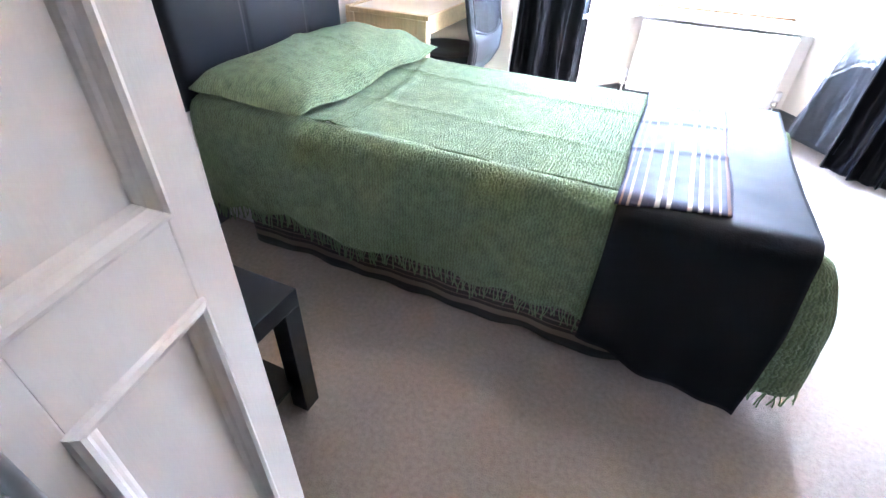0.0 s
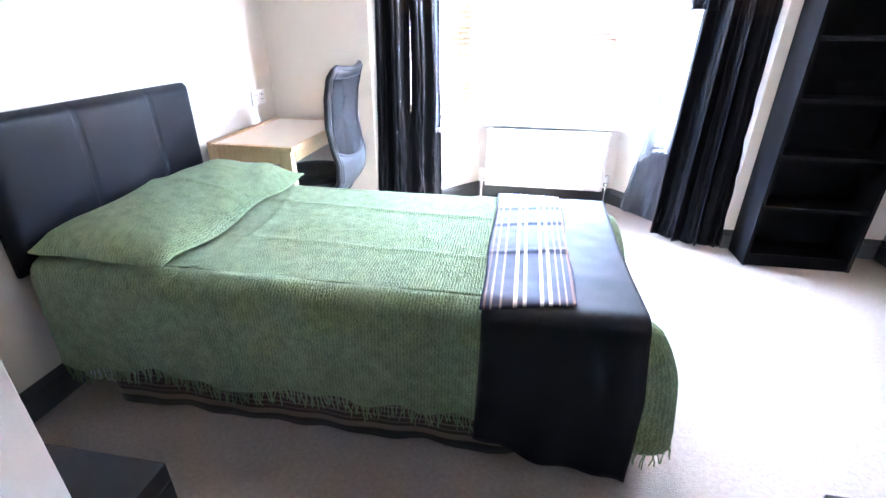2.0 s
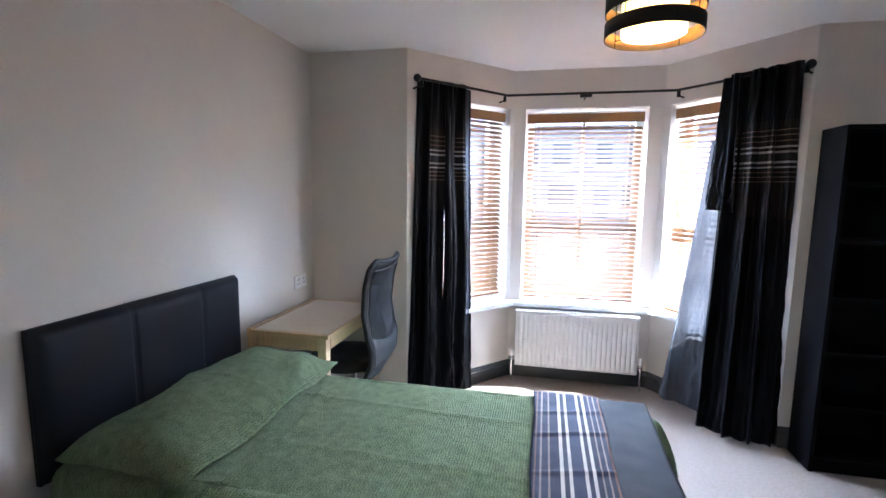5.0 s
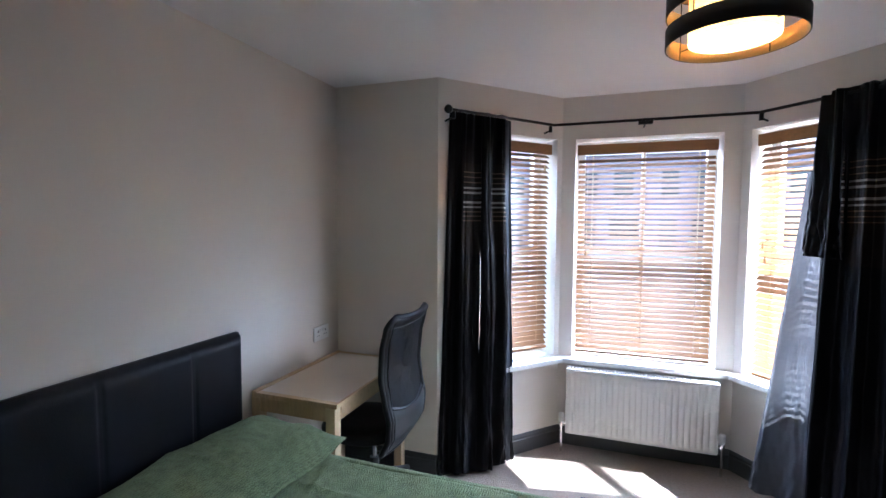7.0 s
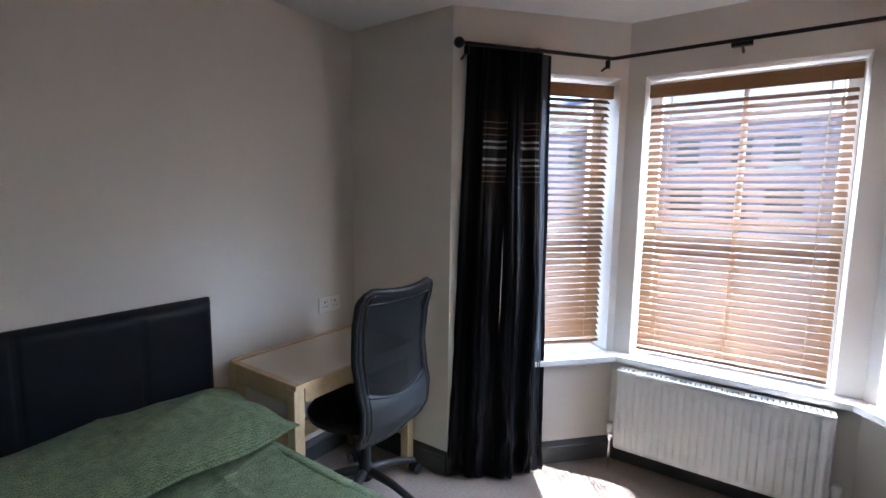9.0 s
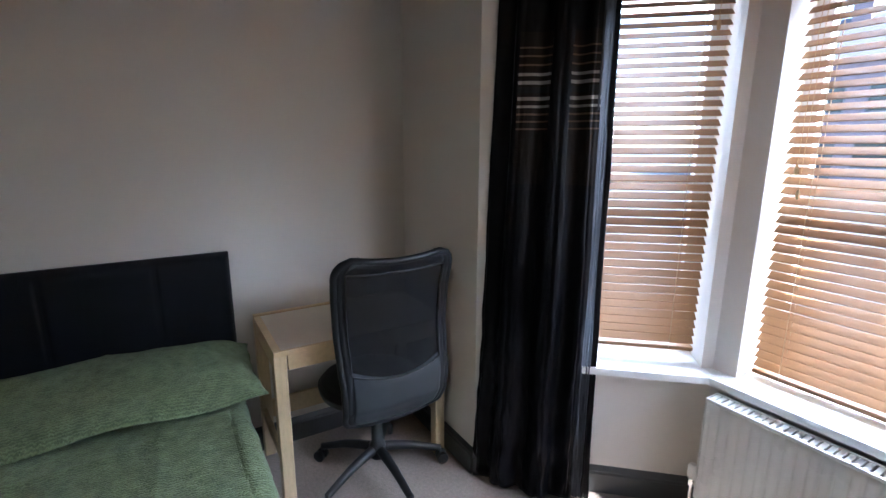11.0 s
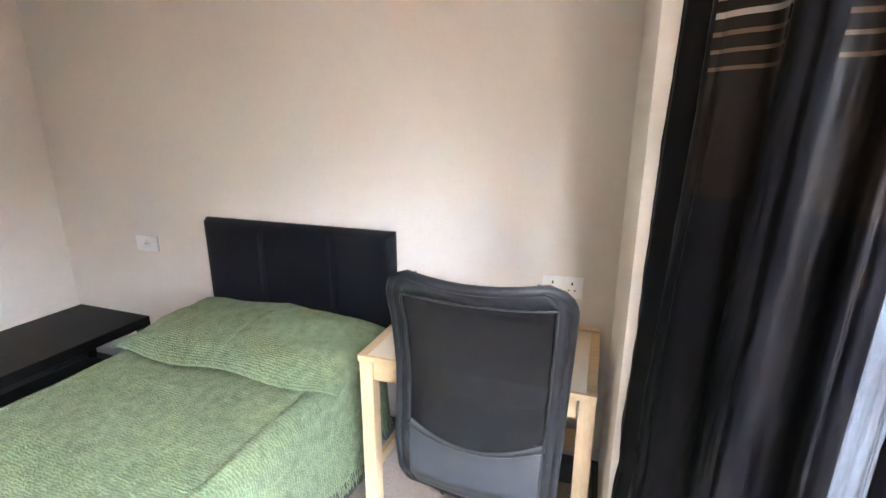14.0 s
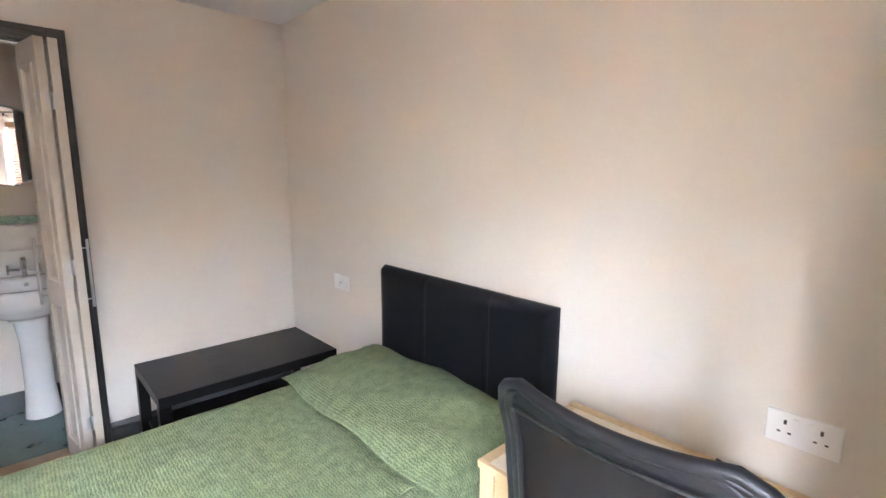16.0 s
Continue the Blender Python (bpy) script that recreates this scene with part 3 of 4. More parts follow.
# window board round the bay
bm = bmesh.new()
IN = -0.085
for i in (2, 3, 4):
    a, b = PLAN[i], PLAN[i + 1]
    pa = corner(i, IN) if i > 2 else a + (-outward(a, b)) * 0.085 + (b - a).normalized() * 0.42
    pb = corner(i + 1, IN) if i < 4 else b + (-outward(a, b)) * 0.085 - (b - a).normalized() * 0.24
    qa = a if i > 2 else a + (b - a).normalized() * 0.42
    qb = b if i < 4 else b - (b - a).normalized() * 0.24
    prism(bm, [pa, pb, qb, qa], SILL - 0.006, SILL + 0.022)
    d, n = (b - a).normalized(), outward(a, b)
    p, q = a + d * (OPEN[i][0] + 0.001), a + d * (OPEN[i][1] - 0.001)
    prism(bm, [p - n * 0.001, q - n * 0.001, q + n * 0.165, p + n * 0.165], SILL + 0.001, SILL + 0.022)
setting("window_sill", bm, GLOSS, "white gloss window board running round the bay", "window sill")

# ---- radiator ----
rad = thing("radiator", "white enamelled panel radiator with valves under the bay window", "radiator")
RX0, RX1, RZ0, RZ1, RY = 1.352, 2.215, 0.135, 0.552, 3.395


def flutes(u, v):
    x = RX0 + (RX1 - RX0) * u
    ph = (x - RX0) / 0.0335 * 2 * math.pi
    edge = min(v, 1 - v) / 0.06
    k = max(0.0, min(1.0, edge))
    side = max(0.0, min(1.0, min(u, 1 - u) / 0.015))
    return x, RY + 0.010 - 0.0055 * k * side * (0.5 + 0.5 * math.tanh(1.8 * (math.cos(ph) + 0.35))) + 0.006 * (1 - side), RZ0 + (RZ1 - RZ0) * v


part("front_panel", sheet(bmesh.new(), flutes, 260, 14), RADWHITE, rad, smooth="all", solid=0.003)
part("back_panel", box(bmesh.new(), RX0 + 0.004, RY + 0.065, RZ0, RX1 - 0.004, RY + 0.075, RZ1, 0.003), RADWHITE, rad)
for x in (RX0 - 0.002, RX1 - 0.002):
    part("side_grille", box(bmesh.new(), x, RY + 0.006, RZ0 + 0.01, x + 0.004, RY + 0.074, RZ1 + 0.003, 0.001), RADWHITE, rad)
bm = bmesh.new()
for k in range(40):
    x = RX0 + 0.008 + k * (RX1 - RX0 - 0.02) / 39
    box(bm, x, RY + 0.012, RZ1 - 0.004, x + 0.0145, RY + 0.066, RZ1 + 0.004)
box(bm, RX0, RY + 0.002, RZ1 - 0.006, RX1, RY + 0.013, RZ1 + 0.006, 0.002)
box(bm, RX0, RY + 0.064, RZ1 - 0.006, RX1, RY + 0.076, RZ1 + 0.006, 0.002)
part("top_grille", bm, RADWHITE, rad)
part("fins", sheet(bmesh.new(), lambda u, v: (RX0 + 0.02 + (RX1 - RX0 - 0.04) * u, RY + 0.035 + 0.02 * (1 if int(u * 120) % 2 else -1), RZ0 + 0.02 + 0.37 * v), 120, 1), RADWHITE, rad)
for x, s in ((RX0 - 0.028, 1), (RX1 + 0.028, -1)):
    bm = tube(bmesh.new(), ((x, RY + 0.035, 0.0), (x, RY + 0.035, 0.20)), 0.0075, 12)
    valve = part("pipe", bm, CHROME, rad, "chrome pipe tail")
    part("valve", lathe(tube(bmesh.new(), ((x, RY + 0.035, 0.185), (x + s * 0.03, RY + 0.035, 0.185)), 0.012, 12), [(0.012, 0.0), (0.016, 0.004), (0.016, 0.03), (0.013, 0.034)], (x, RY + 0.035, 0.165), 14), CHROME, valve)
    part("valve_cap", lathe(bmesh.new(), [(0.015, 0.0), (0.018, 0.006), (0.018, 0.045), (0.012, 0.055)], (x, RY + 0.035, 0.20), 16), SOCKET, valve, "white valve cap")
for x in (RX0 + 0.15, RX1 - 0.15):
    part("bracket", box(bmesh.new(), x, RY + 0.076, 0.16, x + 0.03, 3.552, 0.53, 0.001), RADWHITE, rad)

# ---- curtain pole and curtains ----
PZ = 2.10
POLELINE = [Vector(p) for p in ((0.752, 2.790), (1.245, 3.400), (2.345, 3.400), (2.842, 2.835))]
pole = thing("curtain_pole", "thin black metal curtain pole bent round the bay with ball ends", "curtain pole")
bm = bmesh.new()
pts = [POLELINE[0], POLELINE[1] - (POLELINE[1] - POLELINE[0]).normalized() * 0.03, POLELINE[1], POLELINE[1] + Vector((0.03, 0)), POLELINE[2] - Vector((0.03, 0)), POLELINE[2], POLELINE[2] + (POLELINE[3] - POLELINE[2]).normalized() * 0.03, POLELINE[3]]
tube(bm, [(p.x, p.y, PZ) for p in pts], 0.0085, 12)
part("rod", bm, POLE, pole, smooth=40)
for p in (POLELINE[0], POLELINE[3]):
    part("finial", lathe(bmesh.new(), [(0.001, -0.024)] + [(0.024 * math.sin(math.pi * k / 10), -0.024 * math.cos(math.pi * k / 10)) for k in range(1, 10)] + [(0.001, 0.024)], (p.x, p.y, PZ), 16), POLE, pole, smooth="all")
for x, y, wx, wy in ((1.225, 3.39, 1.18, 3.44), (2.355, 3.39, 2.40, 3.44), (0.77, 2.826, 0.70, 2.89), (2.82, 2.826, 2.89, 2.89)):
    bm = tube(bmesh.new(), ((x, y, PZ - 0.012), (x, y, PZ - 0.035), (wx, wy, PZ - 0.04)), 0.006, 8)
    box(bm, x - 0.010, y - 0.010, PZ - 0.045, x + 0.010, y + 0.010, PZ - 0.008, 0.002)
    part("bracket", bm, POLE, pole)
bm = box(bmesh.new(), 1.735, 3.40, PZ - 0.024, 1.815, 3.43, PZ - 0.006, 0.003)
tube(bm, ((1.775, 3.415, PZ - 0.015), (1.775, 3.555, PZ - 0.015)), 0.006, 8)
part("joint_bracket", bm, POLE, pole)


def along(points, t):
    """A point a share t of the way along a line of plan points."""
    seg = [(b - a).length for a, b in zip(points, points[1:])]
    s = t * sum(seg)
    for k, g in enumerate(seg):
        if s <= g or k == len(seg) - 1:
            return points[k].lerp(points[k + 1], s / g)
        s -= g


def smooth_line(pts, n=24):
    """Chaikin's rounding of a plan line."""
    pts = [Vector(p) for p in pts]
    for _ in range(3):
        out = [pts[0]]
        for a, b in zip(pts, pts[1:]):
            out += [a.lerp(b, 0.25), a.lerp(b, 0.75)]
        pts = out + [pts[-1]]
    return pts


def drape(top, bottom, z0, z1, folds, amp0, amp1, seed, start=0.0, end=1.0, part_at=(0.0, 0.0)):
    """Cloth hung from a plan line at z1 to a plan line at z0, with soft folds that open downward; part_at moves its edge aside at mid height."""
    top, bottom = smooth_line(top), smooth_line(bottom)

    def fn(u, v):
        uu = start + (end - start) * u
        a, b = along(top, uu), along(bottom, uu)
        p = a.lerp(b, v ** 1.15)
        d = (along(bottom, min(1, uu + 0.02)) - along(bottom, max(0, uu - 0.02)))
        d = d.normalized() if d.length > 1e-6 else Vector((1, 0))
        n = Vector((d.y, -d.x))
        ph = uu * folds * 2 * math.pi + 1.3 * math.sin(uu * 5 + seed) + 0.7 * math.sin(v * 2.4 + seed * 2)
        amp = (amp0 + (amp1 - amp0) * v) * min(1.0, 0.25 + min(uu, 1 - uu) / 0.1)
        pleat = max(0.0, 1 - v / 0.12)
        w = math.sin(ph) + 0.42 * math.sin(2 * ph + seed + 1.5 * v) + 0.05 * math.sin(5 * ph + 3 * v + seed) + 0.6 * pleat * math.sin(ph * 2.6 + seed)
        low = v * v
        wr = 0.010 * noise.noise((uu * 7, v * 5 + seed, seed)) + 0.014 * low * noise.noise((uu * 9 + v * 4, v * 17, seed)) + 0.009 * low * noise.noise((uu * 14 - v * 12, v * 34, seed + 3))
        wr += 0.002 * noise.noise((uu * 40, v * 60, seed))
        gap = max(0.0, math.sin(math.pi * min(1.0, max(0.0, (v - 0.26) / 0.54))))
        p = p + n * (amp * w + wr * (0.3 + v)) + d * amp * 0.45 * math.cos(ph) + Vector(part_at) * gap
        return p.x, p.y, z1 + (z0 - z1) * v + 0.005 * math.sin(ph) * v

    return fn


def curtain(name, label):
    return thing(name, label, "curtain", "curtains in the bay")


left = curtain("curtain", "black satin curtain with gold and silver stripes, drawn aside")
LTOP, LBOT = [(0.715, 2.918), (0.85, 3.015), (0.990, 3.160)], [(0.668, 2.868), (0.735, 2.880), (0.85, 2.920), (0.96, 3.01), (1.02, 3.110)]
for s0, s1, side in ((0.0, 0.53, (0.0, 0.0)), (0.51, 1.0, (0.020, -0.012))):
    part("face_cloth", sheet(bmesh.new(), drape(LTOP, LBOT, 0.02, PZ + 0.026, 3.6, 0.011, 0.019, 0.7, s0, s1, side), 130, 110, (0.6, 2.1)), CURTAIN, left, smooth="all", solid=0.003)
part("lining", sheet(bmesh.new(), drape([(0.986, 3.150), (0.995, 3.168), (1.005, 3.186)], [(1.014, 3.098), (1.028, 3.122), (1.043, 3.145)], 0.03, PZ, 0.6, 0.004, 0.010, 1.3), 16, 60, (0.2, 2.1)), LINING, left, "grey woven lining turned outward", smooth="all")
part("side_hem", sheet(bmesh.new(), drape([(1.002, 3.182), (1.012, 3.200)], [(1.040, 3.143), (1.058, 3.166)], 0.02, PZ, 0.5, 0.003, 0.006, 0.3), 6, 60, (0.1, 2.1)), CURTAIN, left, smooth="all", solid=0.004)
right = curtain("curtain", "black satin curtain with striped band and loose grey lining")
part("face_cloth", sheet(bmesh.new(), drape([(2.572, 3.13), (2.69, 2.985), (2.82, 2.845)], [(2.49, 2.97), (2.60, 2.87), (2.74, 2.80), (2.85, 2.82), (2.87, 2.86)], 0.02, PZ + 0.026, 3.9, 0.013, 0.030, 2.3), 220, 110, (1.2, 2.1)), CURTAIN, right, smooth="all", solid=0.003)
part("lining", sheet(bmesh.new(), drape([(2.515, 3.20), (2.55, 3.16), (2.60, 3.11)], [(2.31, 3.16), (2.40, 3.07), (2.52, 2.96)], 0.10, 1.75, 1.3, 0.006, 0.022, 0.4), 50, 70, (0.4, 1.3)), LINING, right, "thin grey lining hanging free, sunlit in stripes", smooth="all")
part("folded_edge", sheet(bmesh.new(), drape([(2.545, 3.155), (2.565, 3.13), (2.61, 3.07)], [(2.490, 3.145), (2.525, 3.095), (2.60, 3.00)], 1.33, PZ + 0.01, 1.2, 0.008, 0.012, 0.9), 40, 40, (0.3, 0.8)), CURTAIN, right, smooth="all", solid=0.004)

# ---- bed ----
BX1, BY0, BY1, BZ = 1.955, 1.045, 1.975, 0.545
bed = thing("divan_bed", "single divan bed base and mattress with a dark striped valance", "bed")
part("divan_base", box(bmesh.new(), 0.07, BY0 + 0.03, 0.05, BX1 - 0.03, BY1 - 0.03, 0.30, 0.015), BEDBASE, bed, "white cloth divan base")
part("mattress", box(bmesh.new(), 0.07, BY0 + 0.02, 0.302, BX1 - 0.02, BY1 - 0.02, 0.53, 0.05), BEDBASE, bed, smooth=40)
for x, y in ((0.15, BY0 + 0.1), (0.15, BY1 - 0.1), (BX1 - 0.15, BY0 + 0.1), (BX1 - 0.15, BY1 - 0.1)):
    part("castor", lathe(bmesh.new(), [(0.018, 0), (0.024, 0.01), (0.024, 0.04), (0.015, 0.052)], (x, y, 0.0), 14), PLASTIC, bed)


def valance(u, v):
    """Skirt round near side, foot and far side."""
    path = [(0.24, BY0 - 0.002), (BX1 + 0.004, BY0 - 0.002), (BX1 + 0.004, BY1 - 0.002), (0.24, BY1 - 0.002)]
    p = along([Vector(q) for q in path], u)
    w = 0.006 * math.sin(u * 70) + 0.004 * math.sin(u * 163 + 1) + 0.008 * noise.noise((u * 14, 0, v))
    c = Vector((1.1, 1.5))
    d = (p - c)
    n = Vector((0, math.copysign(1, d.y))) if 0.24 <= p.x < BX1 + 0.002 else Vector((1, 0))
    p = p + n * w * v
    return p.x, p.y, 0.31 - (0.298 + 0.006 * math.sin(u * 90)) * v


part("valance", sheet(bmesh.new(), valance, 260, 12, (4, 0.3)), VALANCE, bed, "dark brown valance with thin pale stripes", smooth="all", solid=0.002)

hb = thing("headboard", "black leatherette headboard with stitched vertical seams above the bed", "headboard")
HY0, HY1, HZ0, HZ1 = 1.045, 2.018, 0.49, 0.995


def pad(u, v):
    y, z = HY0 + (HY1 - HY0) * u, HZ0 + (HZ1 - HZ0) * v
    seam = sum(math.exp(-((y - s) / 0.006) ** 2) for s in (1.377, 1.389, 1.735, 1.747))
    e = min(u * (HY1 - HY0), (1 - u) * (HY1 - HY0), v * 0.5, (1 - v) * 0.5)
    k = 1 - math.exp(-e / 0.012)
    return 0.022 + 0.040 * k + 0.005 * math.sin(math.pi * u) - 0.004 * seam * k + 0.002 * noise.noise((y * 6, z * 6, 3)), y, z


part("padding", sheet(bmesh.new(), pad, 200, 40, (1, 0.5)), LEATHER, hb, smooth="all")
part("board", box(bmesh.new(), 0.006, HY0, HZ0, 0.024, HY1, HZ1, 0.002), LEATHER, hb)
for y in (1.22, 1.82):
    part("strut", box(bmesh.new(), 0.008, y, 0.03, 0.035, y + 0.06, 0.6, 0.003), PLASTIC, hb)

# green throw: top, rounded edges, sides with waves and two hanging corners


def bed_outline(n_side=90, n_foot=50, n_corner=14, r=0.07):
    """Points and outward normals round the near side, the foot and the far side."""
    x1, y0, y1 = BX1 + 0.010, BY0 - 0.010, BY1 + 0.010
    res = [((0.075 + (x1 - r - 0.075) * k / n_side, y0), (0, -1)) for k in range(n_side)]
    res += [((x1 - r + r * math.sin(a), y0 + r - r * math.cos(a)), (math.sin(a), -math.cos(a))) for a in [math.pi / 2 * k / n_corner for k in range(n_corner)]]
    res += [((x1, y0 + r + (y1 - y0 - 2 * r) * k / n_foot), (1, 0)) for k in range(n_foot)]
    res += [((x1 - r + r * math.cos(a), y1 - r + r * math.sin(a)), (math.cos(a), math.sin(a))) for a in [math.pi / 2 * k / n_corner for k in range(n_corner)]]
    res += [((x1 - r - (x1 - r - 0.075) * k / n_side, y1), (0, 1)) for k in range(n_side + 1)]
    return res


def corner_weight(x, y):
    """How much a point belongs to the hanging corners at the foot."""
    return max(math.exp(-(((x - 1.98) / 0.11) ** 2 + ((y - c) / 0.12) ** 2)) for c in (BY0 - 0.01, BY1 + 0.01))


def hem(x, y):
    """Height of the throw's hem."""
    return 0.176 + 0.012 * math.sin(x * 9 + y * 4) + 0.006 * math.sin(x * 31) - 0.075 * corner_weight(x, y) * (1 if x > BX1 - 0.02 else 0.2) + (0.05 if x > BX1 and 1.3 < y < 1.8 else 0.0)


def side_wave(x, y, z, k):
    return k * (0.022 + 0.010 * math.sin(x * 13 + y * 11) + 0.006 * math.sin(x * 37 + 1.3)) + 0.006 * noise.noise((x * 7, y * 7, z * 7))


def side_point(p, nrm, z, lo):
    """The throw's side at height z: waves grow toward the hem."""
    x, y = p
    k = max(0.0, (BZ - z) / (BZ - lo))
    w = side_wave(x, y, z, k) + 0.29 * corner_weight(x, y) * max(0.0, nrm[0]) ** 5 * k ** 0.55 * (1 - 0.35 * k)
    return x + nrm[0] * w, y + nrm[1] * w, z


throw = thing("throw_blanket", "green chenille throw with fringed hem spread over the bed", "throw")
ol = bed_outline()
PROF = [(0.07, 0.0), (0.045, -0.003), (0.022, -0.012), (0.008, -0.028), (0.0, -0.055)]


def throw_side(u, v):
    (x, y), nrm = ol[min(len(ol) - 1, round(u * (len(ol) - 1)))]
    lo = hem(x, y)
    f = v * 24
    if f < 4:
        i = int(f)
        ins, dz = PROF[i] if f == i else PROF[i]
        return x - nrm[0] * ins, y - nrm[1] * ins, BZ + 0.012 + dz + 0.004 * noise.noise((x * 5, y * 5, 0))
    z = BZ - 0.043 + (lo - BZ + 0.043) * (f - 4) / 20
    return side_point((x, y), nrm, z, lo)


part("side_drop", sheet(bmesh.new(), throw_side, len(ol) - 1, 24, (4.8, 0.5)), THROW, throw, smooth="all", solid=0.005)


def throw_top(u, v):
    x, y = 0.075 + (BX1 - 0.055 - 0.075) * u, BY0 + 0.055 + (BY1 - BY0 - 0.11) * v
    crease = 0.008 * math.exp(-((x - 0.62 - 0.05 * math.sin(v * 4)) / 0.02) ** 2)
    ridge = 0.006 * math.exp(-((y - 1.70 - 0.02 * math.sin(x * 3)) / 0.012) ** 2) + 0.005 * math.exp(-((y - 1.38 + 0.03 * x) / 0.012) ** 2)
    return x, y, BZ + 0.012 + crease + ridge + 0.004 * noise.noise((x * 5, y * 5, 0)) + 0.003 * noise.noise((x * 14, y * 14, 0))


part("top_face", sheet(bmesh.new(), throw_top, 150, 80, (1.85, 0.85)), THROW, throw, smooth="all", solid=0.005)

bm = bmesh.new()
rng = random.Random(5)
total = len(ol) - 1
for k in range(640):
    f = (k + rng.random() * 0.8) / 640 * total
    i = min(int(f), total - 1)
    (xa, ya), na = ol[i]
    (xb, yb), nb = ol[i + 1]
    g = f - i
    x, y = xa + (xb - xa) * g, ya + (yb - ya) * g
    nrm = (na[0] + (nb[0] - na[0]) * g, na[1] + (nb[1] - na[1]) * g)
    lo = hem(x, y)
    p = Vector(side_point((x, y), nrm, lo + 0.004, lo))
    ln = 0.035 + rng.random() * 0.025
    q = p + Vector((rng.uniform(-0.014, 0.014) + nrm[0] * 0.004, rng.uniform(-0.006, 0.010) + nrm[1] * 0.004, -ln))
    tube(bm, (p, p.lerp(q, 0.5) + Vector((rng.uniform(-0.004, 0.004), rng.uniform(-0.004, 0.004), 0)), q), (0.0022, 0.0019, 0.0022), 4)
tagged(part("fringe", bm, FRINGE, throw, "knotted green yarn fringe"), kind="stuff")

# pillow under the head of the throw
pillow = thing("pillow", "plump pillow covered in green chenille at the head of the bed", "pillow")


def pillow_fn(side):
    """Upper (1) or lower (-1) half of a soft pillow pinched to a thin seam all round."""
    def fn(u, v):
        a, b = 2 * u - 1, 2 * v - 1
        px = 0.325 + 0.245 * a * (1 - 0.05 * b * b) + 0.008 * noise.noise((b * 3, a, 5))
        py = 1.548 + 0.505 * b * (1 - 0.035 * (1 - a) * (1 + a)) + 0.008 * noise.noise((a * 3, b, 7))
        full = max(0.0, 1 - abs(a + 0.22 * (1 - a * a)) ** 2.6) ** 0.62 * max(0.0, 1 - abs(b) ** 5.0) ** 0.6
        seam = 0.580 + 0.012 * math.sin(b * 6 + 1) * abs(a) ** 3 + 0.012 * (1 - a) / 2 - 0.010 * max(0.0, abs(b) - 0.88) / 0.12
        if side < 0:
            return px, py, max(0.560, seam - 0.002 - 0.02 * full)
        end = max(0.0, abs(b) - 0.5) * 2
        wrinkle = 0.012 * noise.noise((px * 9 + b * 2, py * 4, 1)) + 0.007 * end * noise.noise((px * 22, py * 6, 2)) - 0.010 * end * abs(noise.noise((px * 11 + py * 5, py * 3, 4)))
        return px, py, seam + 0.002 + 0.092 * full + wrinkle * min(1.0, full * 2) + 0.005 * math.exp(-((py - 1.56) / 0.012) ** 2) * full
    return fn


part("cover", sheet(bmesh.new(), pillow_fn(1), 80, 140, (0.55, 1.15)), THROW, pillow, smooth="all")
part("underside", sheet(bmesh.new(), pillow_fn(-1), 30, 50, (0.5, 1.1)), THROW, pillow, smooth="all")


def over_bed(x, t, hem_near, hem_far, off):
    """Across the bed from the near hem (t = 0) to the far hem (t = 1)."""
    yn, yf, zt, r = BY0 - 0.016 - off, BY1 + 0.016 + off, BZ + 0.016 + off, 0.05
    legs = [(yn, hem_near), (yn, zt - r)] + [(yn + r - r * math.cos(a), zt - r + r * math.sin(a)) for a in (0.4, 0.8, 1.2)] + [(yn + r, zt), (yf - r, zt)]
    legs += [(yf - r + r * math.sin(a), zt - r + r * math.cos(a)) for a in (0.4, 0.8, 1.2)] + [(yf, zt - r), (yf, hem_far)]
    p = along([Vector(q) for q in legs], t)
    return p.x, p.y


runner = thing("bed_runner", "black satin runner with a striped panel across the bed", "bed runner")


def runner_fn(u, v):
    x = 1.522 + 0.443 * u
    y, z = over_bed(x, v, 0.118 - 0.10 * u + 0.008 * math.sin(u * 8), 0.2, 0.004)
    hang = max(0.0, 0.5 - z)
    k = max(0.0, (BZ - z) / (BZ - 0.158))
    y += (-1 if y < 1.5 else 1) * (side_wave(x, BY0 - 0.010 if y < 1.5 else BY1 + 0.010, z, k) + 0.004 + 0.02 * hang + 0.016 * u ** 4 * min(1.0, hang * 5))
    return x + 0.012 * u * min(1.0, hang * 6) + 0.006 * math.sin(v * 9), y, z + 0.004 * noise.noise((x * 5, y * 5, 0)) + 0.003 * noise.noise((x * 14, y * 14, 2))


part("satin_cloth", sheet(bmesh.new(), runner_fn, 40, 110, (0.45, 1.8)), RUNNER, runner, smooth="all", solid=0.003)


def stripes_fn(u, v):
    x = 1.519 + 0.262 * u
    y = BY0 - 0.010 + 0.99 * (BY1 - BY0) * v + 0.04 * u
    d = max(0.0, BY0 + 0.05 - y)
    fold = 0.007 * sum(math.exp(-((v - c - 0.02 * u) / 0.009) ** 2) for c in (0.34, 0.60, 0.78))
    f = max(0.0, y - (BY1 - 0.04))
    return x + 0.004 * math.sin(v * 11), y, BZ + 0.030 + fold - d * d * 6.0 - f * f * 6.0 + 0.004 * noise.noise((x * 5, y * 5, 0)) + 0.002 * noise.noise((x * 20, y * 20, 4))


part("striped_panel", sheet(bmesh.new(), stripes_fn, 30, 90, (0.26, 0.95)), STRIPED, runner, "navy panel with white and brown stripes", smooth="all", solid=0.003)

